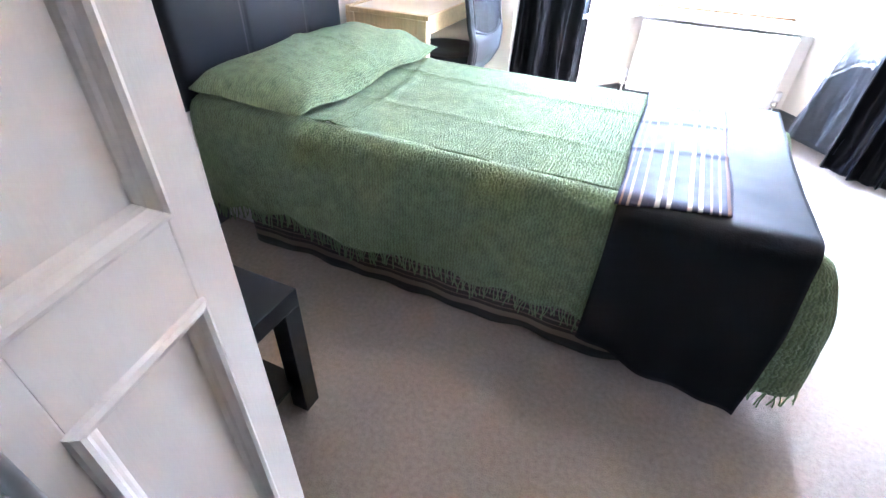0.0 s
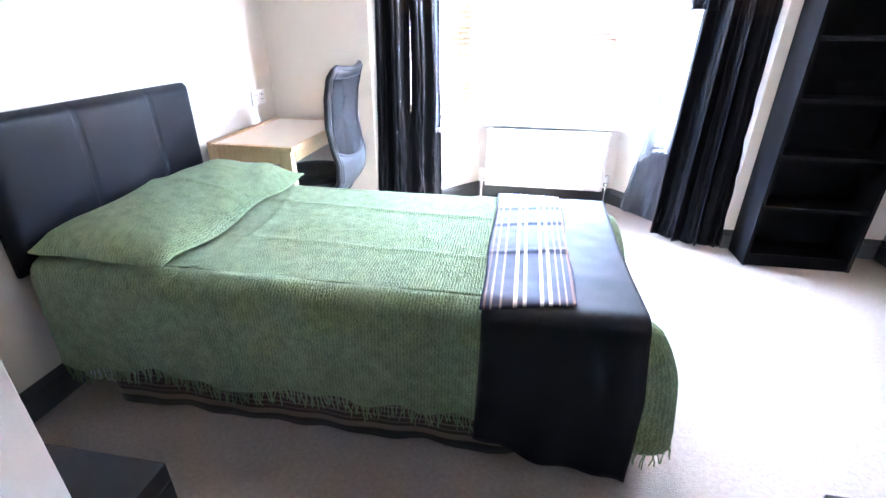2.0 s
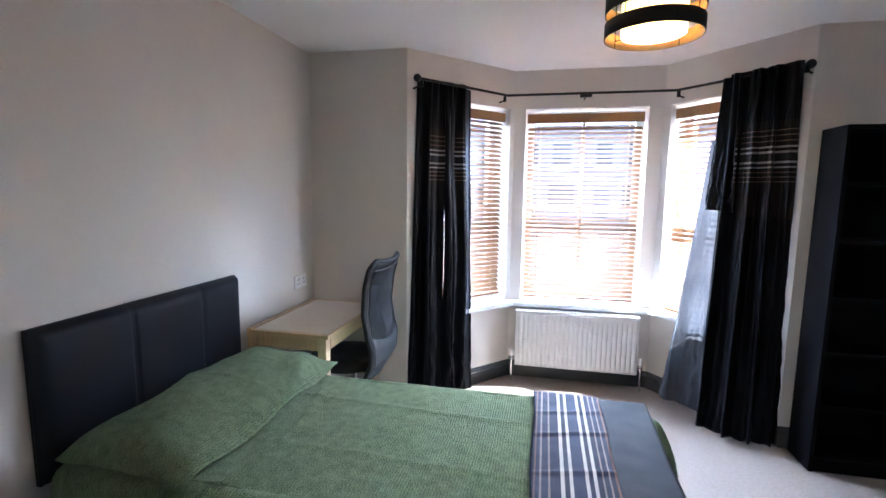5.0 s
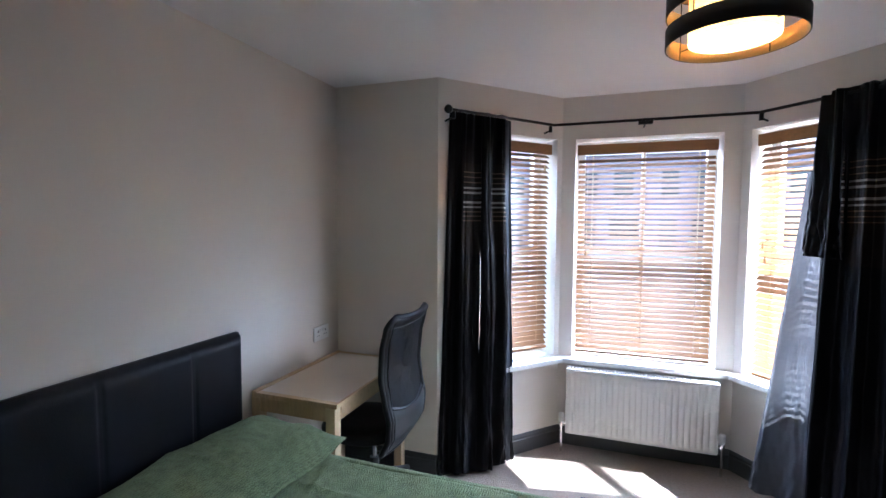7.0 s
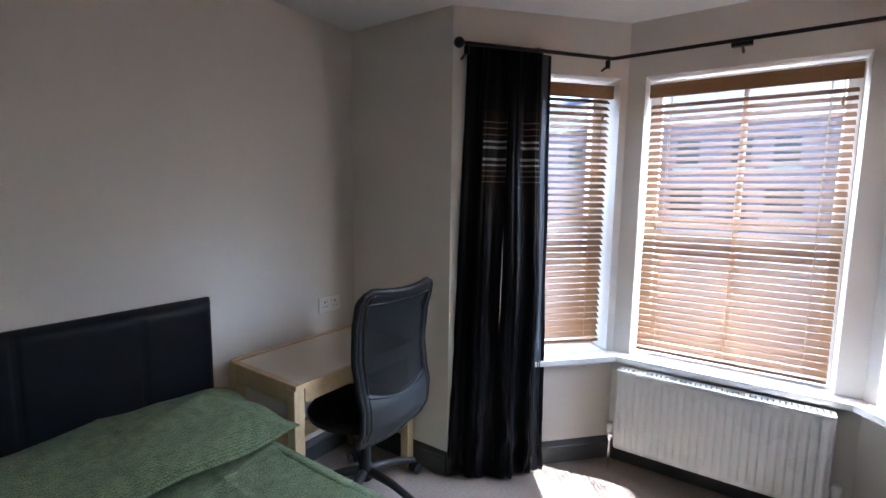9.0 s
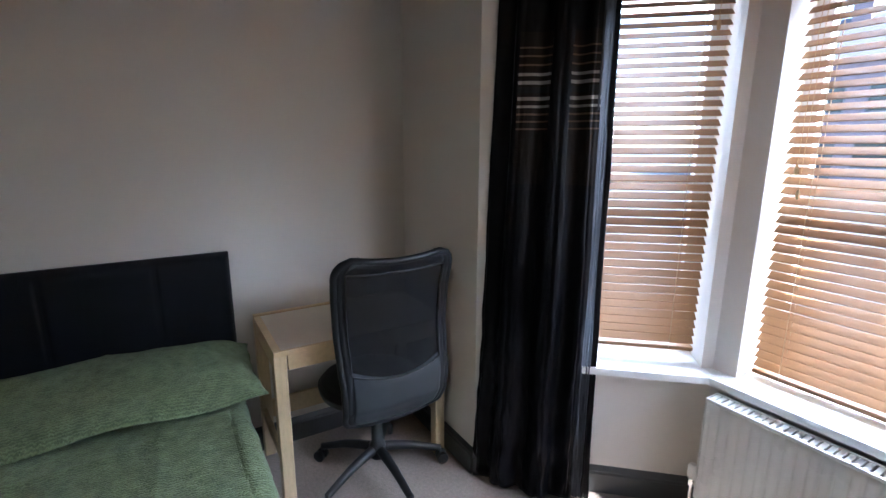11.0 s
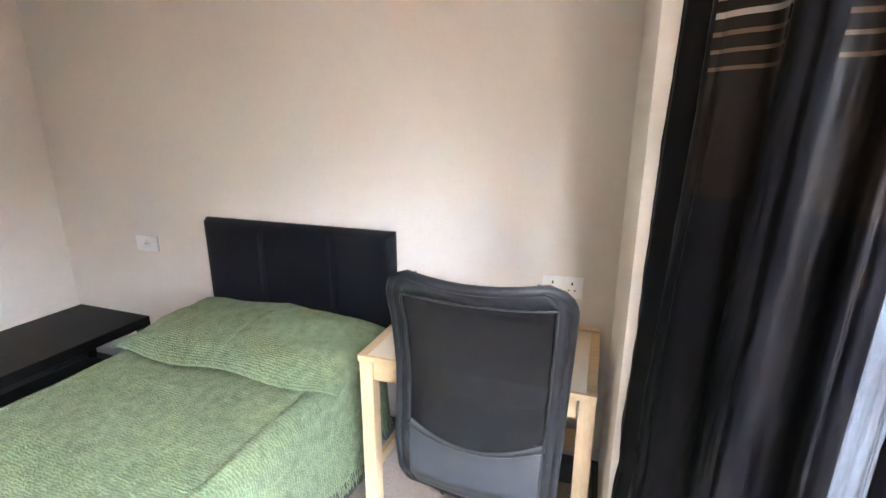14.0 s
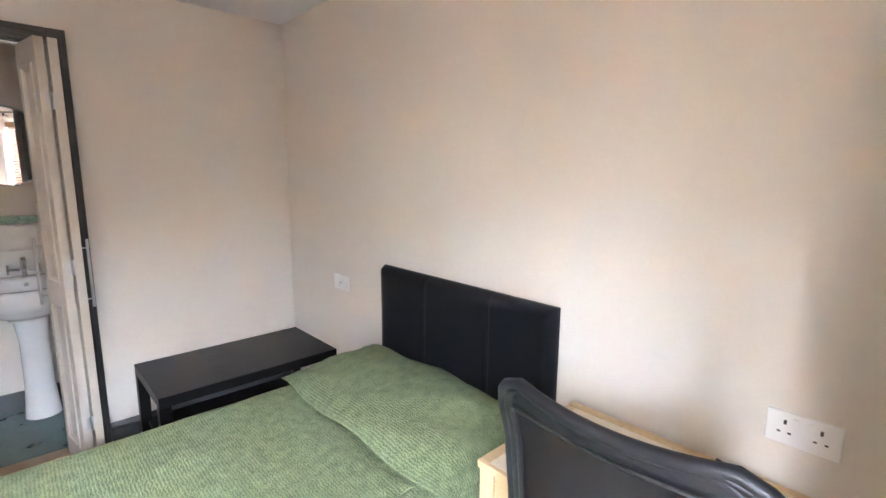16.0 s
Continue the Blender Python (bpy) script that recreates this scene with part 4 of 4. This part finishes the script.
# ---- low table beside the bed ----
lack = thing("low_table", "black-brown low table with a lower shelf against the wall", "table")
TX1, TY0, TY1, TZ = 0.912, 0.022, 0.545, 0.418
part("tabletop", box(bmesh.new(), 0.004, TY0, TZ - 0.05, TX1, TY1, TZ, 0.002), BLACKWOOD, lack)
for x in (0.004, TX1 - 0.05):
    for y in (TY0, TY1 - 0.05):
        part("leg", box(bmesh.new(), x, y, 0.0, x + 0.05, y + 0.05, TZ - 0.05, 0.002), BLACKWOOD, lack)
part("shelf", box(bmesh.new(), 0.03, TY0 + 0.02, 0.09, TX1 - 0.03, TY1 - 0.02, 0.105, 0.001), BLACKWOOD, lack)

# ---- desk ----
desk = thing("writing_desk", "small pale pine desk with a cream top against the wall", "desk")
EX1, EY0, EY1, EZ = 0.480, 2.090, 2.832, 0.692
part("desktop", box(bmesh.new(), 0.052, EY0 + 0.03, EZ - 0.020, EX1 - 0.008, EY1 - 0.03, EZ, 0.002), DESKTOP, desk, "cream laminate top")
part("back_rail", box(bmesh.new(), 0.024, EY0 + 0.002, EZ - 0.075, 0.050, EY1 - 0.002, EZ + 0.006, 0.003), PINE, desk)
part("front_apron", box(bmesh.new(), EX1 - 0.024, EY0 + 0.052, EZ - 0.085, EX1 - 0.004, EY1 - 0.052, EZ - 0.021, 0.002), PINE, desk)
part("front_edge", box(bmesh.new(), EX1 - 0.008, EY0, EZ - 0.020, EX1 + 0.006, EY1, EZ + 0.001, 0.002), PINE, desk)
for y in (EY0, EY1 - 0.03):
    part("end_edge", box(bmesh.new(), 0.052, y, EZ - 0.020, EX1 - 0.008, y + 0.03, EZ + 0.001, 0.002), PINE, desk)
    part("end_apron", box(bmesh.new(), 0.052, y + 0.004, EZ - 0.085, EX1 - 0.052, y + 0.024, EZ - 0.021, 0.002), PINE, desk)
    part("side_stretcher", box(bmesh.new(), 0.052, y + 0.005, 0.20, EX1 - 0.052, y + 0.023, 0.245, 0.002), PINE, desk)
    for x in (0.024, EX1 - 0.052):
        yy = y if y == EY0 else y - 0.018
        part("leg", box(bmesh.new(), x, yy, 0.0, x + 0.048, yy + 0.048, EZ - 0.021, 0.003), PINELEG, desk)
part("foot_board", box(bmesh.new(), 0.030, EY0 + 0.05, 0.18, 0.048, EY1 - 0.05, 0.27, 0.002), PINE, desk)

# ---- office chair ----
chair = thing("office_chair", "black mesh-backed swivel chair on castors pushed in at the desk", "chair")
HUB = Vector((0.43, 2.50, 0.0))
for k in range(5):
    a = radians(4 + 72 * k)
    d = Vector((math.cos(a), math.sin(a), 0))
    bm = tube(bmesh.new(), [HUB + d * r + Vector((0, 0, z)) for r, z in ((0.02, 0.135), (0.08, 0.13), (0.16, 0.115), (0.24, 0.088), (0.285, 0.072))], (0.022, 0.021, 0.018, 0.016, 0.015), 10)
    arm = part("base_arm", bm, PLASTIC, chair, smooth=50)
    c = HUB + d * 0.285
    side = Vector((-d.y, d.x, 0))
    bm = tube(bmesh.new(), [c + Vector((0, 0, z)) for z in (0.05, 0.085)], 0.009, 8)
    for s in (-1, 1):
        tube(bm, [c + d * 0.012 + side * s * o + Vector((0, 0, 0.027)) for o in (0.006, 0.009, 0.024, 0.027)], (0.022, 0.026, 0.026, 0.022), 16)
    part("castor", bm, PLASTIC, arm, smooth=40)
part("hub", lathe(bmesh.new(), [(0.030, 0.09), (0.038, 0.10), (0.038, 0.15), (0.026, 0.17), (0.024, 0.26)], HUB, 20), PLASTIC, chair, smooth=40)
part("gas_lift", lathe(bmesh.new(), [(0.014, 0.25), (0.014, 0.40)], HUB, 16), CHROME, chair, smooth=40)
part("tilt_plate", box(bmesh.new(), 0.33, 2.42, 0.375, 0.55, 2.58, 0.405, 0.008), PLASTIC, chair)


def chair_seat(u, v):
    a, b = 2 * math.pi * u, v
    r = abs(math.cos(a)) ** 2.2 + abs(math.sin(a)) ** 2.2
    k = 1 / r ** (1 / 2.2)
    prof = ((0.0, 0.462), (0.7, 0.468), (0.92, 0.462), (1.0, 0.44), (0.98, 0.415), (0.85, 0.404), (0.0, 0.404))
    f = b * (len(prof) - 1)
    i = min(int(f), len(prof) - 2)
    s = prof[i][0] + (prof[i + 1][0] - prof[i][0]) * (f - i)
    z = prof[i][1] + (prof[i + 1][1] - prof[i][1]) * (f - i)
    return 0.385 + 0.225 * s * k * math.cos(a), 2.50 + 0.225 * s * k * math.sin(a), z


part("seat", sheet(bmesh.new(), chair_seat, 48, 24), CHAIRSKIN, chair, "black padded seat", smooth="all")
CB0, CB1 = 0.350, 1.045


def back_x(z):
    """Profile of the backrest, seen from the side."""
    t = (z - CB0) / (CB1 - CB0)
    pts = ((0.0, 0.560), (0.06, 0.592), (0.15, 0.622), (0.28, 0.628), (0.42, 0.606), (0.58, 0.590), (0.78, 0.600), (0.92, 0.622), (1.0, 0.648))
    for (a, x0), (b, x1) in zip(pts, pts[1:]):
        if t <= b:
            g = (t - a) / (b - a)
            g = g * g * (3 - 2 * g) * 0.5 + g * 0.5
            return x0 + (x1 - x0) * g
    return pts[-1][1]


def back_half(z):
    t = (z - CB0) / (CB1 - CB0)
    w = 0.210 + 0.030 * t
    for e in (t / 0.10, (1 - t) / 0.10):
        if e < 1:
            w -= 0.062 * (1 - math.sqrt(max(0.0, 1 - (1 - e) ** 2)))
    return w


def back_point(s, z, out=0.0):
    """s from -1 to 1 across; the back wraps round the sitter and its top edge dips in the middle."""
    w = back_half(z)
    t = (z - CB0) / (CB1 - CB0)
    dip = 0.014 * (1 - s * s) * max(0.0, (t - 0.8) / 0.2)
    return back_x(z) + 0.022 * (1 - s * s) - 0.012 + out, 2.522 + w * s, z - dip


ZM0, ZM1 = 0.612, 0.995


def mesh_fn(u, v):
    s = 2 * u - 1
    z = ZM0 - 0.045 * (1 - s * s) + (ZM1 + 0.01 - ZM0 + 0.045 * (1 - s * s)) * v
    return back_point(s * 0.86, z, 0.0)


back = part("backrest_mesh", sheet(bmesh.new(), mesh_fn, 40, 50, (0.45, 0.45)), MESHCLOTH, chair, "see-through black mesh back", smooth="all", solid=0.002)


def rim_fn(side):
    def fn(u, v):
        s = side * (0.83 + 0.17 * u)
        z = CB0 + (CB1 - CB0) * v
        x, y, zz = back_point(s, z, 0.006 * math.sin(math.pi * u))
        return x, y, zz
    return fn


for side in (-1, 1):
    part("back_rim", sheet(bmesh.new(), rim_fn(side), 8, 70), CHAIRSKIN, chair, smooth="all", solid=0.022)
part("top_rim", sheet(bmesh.new(), lambda u, v: back_point((2 * u - 1) * 0.86, ZM1 - 0.004 + (CB1 - ZM1 + 0.004) * v, 0.006 * math.sin(math.pi * v)), 40, 8), CHAIRSKIN, chair, smooth="all", solid=0.022)


def lumbar(u, v):
    s = 2 * u - 1
    z = CB0 + (ZM0 + 0.004 - 0.045 * (1 - s * s) - CB0) * v
    return back_point(s * 0.86, z, 0.006 * math.sin(math.pi * v))


part("lumbar_panel", sheet(bmesh.new(), lumbar, 40, 20), LUMBAR, chair, "smooth grey-black lower back panel", smooth="all", solid=0.022)
bm = bmesh.new()
ringp = [back_point(s * 0.85, ZM0 - 0.045 * (1 - (s * 0.85) ** 2), 0.008) for s in [k / 20 - 1 for k in range(41)]]
ringp += [back_point(0.85, ZM0 + (ZM1 - ZM0) * k / 24, 0.008) for k in range(1, 24)]
ringp += [back_point(-(k / 20 - 1) * 0.85, ZM1, 0.008) for k in range(41)]
ringp += [back_point(-0.85, ZM1 - (ZM1 - ZM0) * k / 24, 0.008) for k in range(1, 25)]
tube(bm, ringp, 0.0035, 6)
part("piping", bm, PLASTIC, chair, smooth=60)
edge = [back_point(-1, CB0 + (CB1 - CB0) * k / 50) for k in range(51)] + [back_point(-1 + 2 * k / 24, CB1) for k in range(1, 24)]
edge += [back_point(1, CB1 - (CB1 - CB0) * k / 50) for k in range(51)] + [back_point(1 - 2 * k / 24, CB0) for k in range(1, 25)]
part("back_frame", tube(bmesh.new(), [(x - 0.006, y, z) for x, y, z in edge], 0.0135, 10), CHAIRSKIN, chair, smooth=60)
part("back_stem", tube(bmesh.new(), ((0.50, 2.51, 0.39), (0.55, 2.515, 0.395), (0.585, 2.52, 0.43), (0.60, 2.522, 0.52)), (0.018, 0.018, 0.018, 0.014), 10), PLASTIC, chair, smooth=50)

chair.location.x = 0.022

# ---- bookcase ----
bc = thing("bookcase", "tall black bookcase with empty shelves against the wall", "bookcase")
KX0, KX1, KY0, KY1, KZ = 2.922, 3.482, 2.615, 2.830, 1.765
for x in (KX0, KX1 - 0.02):
    part("side_panel", box(bmesh.new(), x, KY0, 0.0, x + 0.02, KY1, KZ, 0.0015), BOOKWOOD, bc)
part("top_panel", box(bmesh.new(), KX0 + 0.02, KY0, KZ - 0.022, KX1 - 0.02, KY1, KZ, 0.0015), BOOKWOOD, bc)
part("back_panel", box(bmesh.new(), KX0 + 0.02, KY1 - 0.006, 0.06, KX1 - 0.02, KY1 - 0.001, KZ - 0.022), BOOKWOOD, bc)
part("plinth", box(bmesh.new(), KX0 + 0.02, KY0 + 0.008, 0.0, KX1 - 0.02, KY0 + 0.024, 0.06, 0.001), BOOKWOOD, bc)
for k in range(6):
    z = 0.06 + k * 0.283
    part("shelf", box(bmesh.new(), KX0 + 0.02, KY0 + 0.004, z, KX1 - 0.02, KY1 - 0.006, z + 0.02, 0.001), BOOKWOOD, bc)


# ---- chest beside the doorway ----
chest = thing("chest_of_drawers", "black-brown chest of drawers beside the doorway", "chest")
part("carcass", box(bmesh.new(), 1.995, 0.024, 0.0, 2.75, 0.395, 0.728, 0.002), BLACKWOOD, chest)
part("top_panel", box(bmesh.new(), 1.988, 0.022, 0.729, 2.757, 0.412, 0.750, 0.002), BLACKWOOD, chest)
for k in range(3):
    front = part("drawer_front", box(bmesh.new(), 2.005, 0.396, 0.05 + 0.226 * k, 2.74, 0.412, 0.27 + 0.226 * k, 0.002), BLACKWOOD, chest)
    part("knob", lathe(bmesh.new(), [(0.006, 0.0), (0.006, 0.012), (0.014, 0.018), (0.012, 0.026), (0.001, 0.028)], (0, 0, 0), 14, pose(2.37, 0.412, 0.16 + 0.226 * k, -90, 0, 0)), STEEL, front)


# ---- sockets and switches ----
def plate(name, y, z, w, h, label, cat, gangs):
    p = thing(name, label, cat)
    part("face_plate", box(bmesh.new(), -0.001, y - w / 2, z - h / 2, 0.009, y + w / 2, z + h / 2, 0.003), SOCKET, p)
    for g in range(gangs):
        gy = y + (g - (gangs - 1) / 2) * w * 0.48 if gangs > 1 else y
        if name == "wall_socket":
            bm = box(bmesh.new(), 0.0085, gy - 0.003, z + 0.010, 0.0105, gy + 0.003, z + 0.021)
            box(bm, 0.0085, gy - 0.014, z - 0.012, 0.0105, gy - 0.007, z - 0.008)
            box(bm, 0.0085, gy + 0.007, z - 0.012, 0.0105, gy + 0.014, z - 0.008)
            part("pin_slots", bm, DARKSLOT, p)
            sy = y + (g - 0.5) * 0.03
            part("rocker", box(bmesh.new(), 0.008, sy - 0.006, z + 0.012, 0.013, sy + 0.006, z + 0.030, 0.001), SOCKET, p)
        else:
            part("rocker", box(bmesh.new(), 0.008, gy - 0.020, z - 0.010, 0.012, gy + 0.020, z + 0.010, 0.001), SOCKET, p)
            part("fuse_slot", box(bmesh.new(), 0.0115, gy - 0.014, z - 0.001, 0.0125, gy + 0.014, z + 0.001), DARKSLOT, p)


plate("wall_socket", 2.685, 0.836, 0.146, 0.082, "white double wall socket above the desk", "socket", 2)
plate("fused_switch", 0.622, 0.828, 0.144, 0.080, "white fused switch plate beside the headboard", "switch", 1)

# ---- pendant lamp ----
lamp = thing("pendant_lamp", "lit drum pendant with black bands, gold lining and cream inner shade", "lamp")
LX, LY, LZ = 1.875, 1.80, 1.965
for z in (0.0, 0.082, 0.164):
    bm = bmesh.new()
    lathe(bm, [(0.162, z), (0.162, z + 0.050)], (LX, LY, LZ), 64)
    for f in [f for f in bm.faces if len(f.verts) > 4]:
        bm.faces.remove(f)
    band = part("black_band", bm, SHADEBLACK, lamp, smooth="all", solid=0.002)
    bm = bmesh.new()
    lathe(bm, [(0.1590, z + 0.0005), (0.1590, z + 0.0495)], (LX, LY, LZ), 64)
    for f in [f for f in bm.faces if len(f.verts) > 4]:
        bm.faces.remove(f)
    part("gold_lining", bm, SHADEGOLD, band, "gold inner face", smooth="all", solid=0.001)
bm = bmesh.new()
lathe(bm, [(0.106, 0.006), (0.106, 0.21)], (LX, LY, LZ), 64)
for f in [f for f in bm.faces if len(f.verts) > 4]:
    bm.faces.remove(f)
part("inner_shade", bm, SHADECREAM, lamp, smooth="all", solid=0.0015)
part("diffuser", lathe(bmesh.new(), [(0.001, 0.010), (0.104, 0.010), (0.104, 0.014), (0.001, 0.014)], (LX, LY, LZ), 48), LAMPGLOW, lamp, "glowing opal diffuser")
part("bulb", lathe(bmesh.new(), [(0.001, 0.08), (0.03, 0.09), (0.035, 0.12), (0.015, 0.16), (0.012, 0.2)], (LX, LY, LZ), 20), BULBGLOW, lamp, "lit bulb", smooth="all")
bm = bmesh.new()
for k in range(4):
    a = math.pi / 4 + k * math.pi / 2
    for z in (0.025, 0.10, 0.19):
        tube(bm, ((LX + 0.104 * math.cos(a), LY + 0.104 * math.sin(a), LZ + z), (LX + 0.160 * math.cos(a), LY + 0.160 * math.sin(a), LZ + z)), 0.0016, 6)
    tube(bm, ((LX + 0.1575 * math.cos(a), LY + 0.1575 * math.sin(a), LZ + 0.002), (LX + 0.1575 * math.cos(a), LY + 0.1575 * math.sin(a), LZ + 0.212)), 0.0016, 6)
    tube(bm, ((LX + 0.010 * math.cos(a), LY + 0.010 * math.sin(a), LZ + 0.205), (LX + 0.106 * math.cos(a), LY + 0.106 * math.sin(a), LZ + 0.205)), 0.0016, 6)
part("wire_frame", bm, POLE, lamp)
part("flex", tube(bmesh.new(), ((LX, LY, LZ + 0.20), (LX, LY, H - 0.02)), 0.004, 8), SOCKET, lamp)
part("ceiling_rose", lathe(bmesh.new(), [(0.03, -0.03), (0.042, -0.022), (0.045, 0.0)], (LX, LY, H), 28), SOCKET, lamp, smooth=40)

# ---- street outside ----
G = -0.45
setting("ground", box(bmesh.new(), -400, 3.95, G - 0.3, 400, 900, G), ASPHALT, "asphalt street and ground outside", "ground")
setting("pavement", box(bmesh.new(), -30, 3.96, G - 0.1, 30, 5.6, G + 0.012, 0.004), PAVING, "pale concrete forecourt in front of the bay", "pavement")
setting("pavement", box(bmesh.new(), -60, 28.0, G - 0.1, 60, 29.9, G + 0.11, 0.02), PAVING, "concrete pavement across the street", "pavement")


def terrace_house(x0, w):
    h = thing("terraced_house", "red brick terraced house across the street", "house", "houses across the street")
    y, eaves = 30.0, 5.4
    part("wall", box(bmesh.new(), x0, y, G, x0 + w, y + 7, eaves), BRICK, h)
    bm = bmesh.new()
    v = [bm.verts.new(p) for p in ((x0, y - 0.3, eaves), (x0 + w, y - 0.3, eaves), (x0 + w, y + 3.5, eaves + 2.6), (x0, y + 3.5, eaves + 2.6), (x0 + w, y + 7.3, eaves), (x0, y + 7.3, eaves))]
    for q in ((0, 1, 2, 3), (3, 2, 4, 5), (0, 3, 5), (1, 4, 2), (0, 5, 4, 1)):
        bm.faces.new([v[k] for k in q])
    roof = part("roof", bm, SLATE, h)
    part("chimney", box(bmesh.new(), x0 + 0.1, y + 3.0, eaves + 2.0, x0 + 0.9, y + 4.0, eaves + 3.6, 0.02), BRICK, roof)
    part("door", box(bmesh.new(), x0 + 0.5, y - 0.04, G, x0 + 1.4, y + 0.02, 1.75, 0.01), SKIRT, h)
    for wx, wz, ww, wh in ((x0 + 2.1, 0.45, 1.7, 1.5), (x0 + 0.5, 3.0, 1.0, 1.5), (x0 + 2.3, 3.0, 1.2, 1.5)):
        win = part("window", box(bmesh.new(), wx, y - 0.03, wz, wx + ww, y + 0.02, wz + wh, 0.01), STONE, h)
        part("pane", box(bmesh.new(), wx + 0.08, y - 0.045, wz + 0.08, wx + ww - 0.08, y - 0.032, wz + wh / 2 - 0.03), DARKGLASS, win)
        part("pane", box(bmesh.new(), wx + 0.08, y - 0.045, wz + wh / 2 + 0.03, wx + ww - 0.08, y - 0.032, wz + wh - 0.08), DARKGLASS, win)
        part("sill", box(bmesh.new(), wx - 0.1, y - 0.12, wz - 0.12, wx + ww + 0.1, y + 0.02, wz, 0.01), PAVING, win)


for k in range(-3, 4):
    terrace_house(-0.5 + 4.4 * k, 4.4)
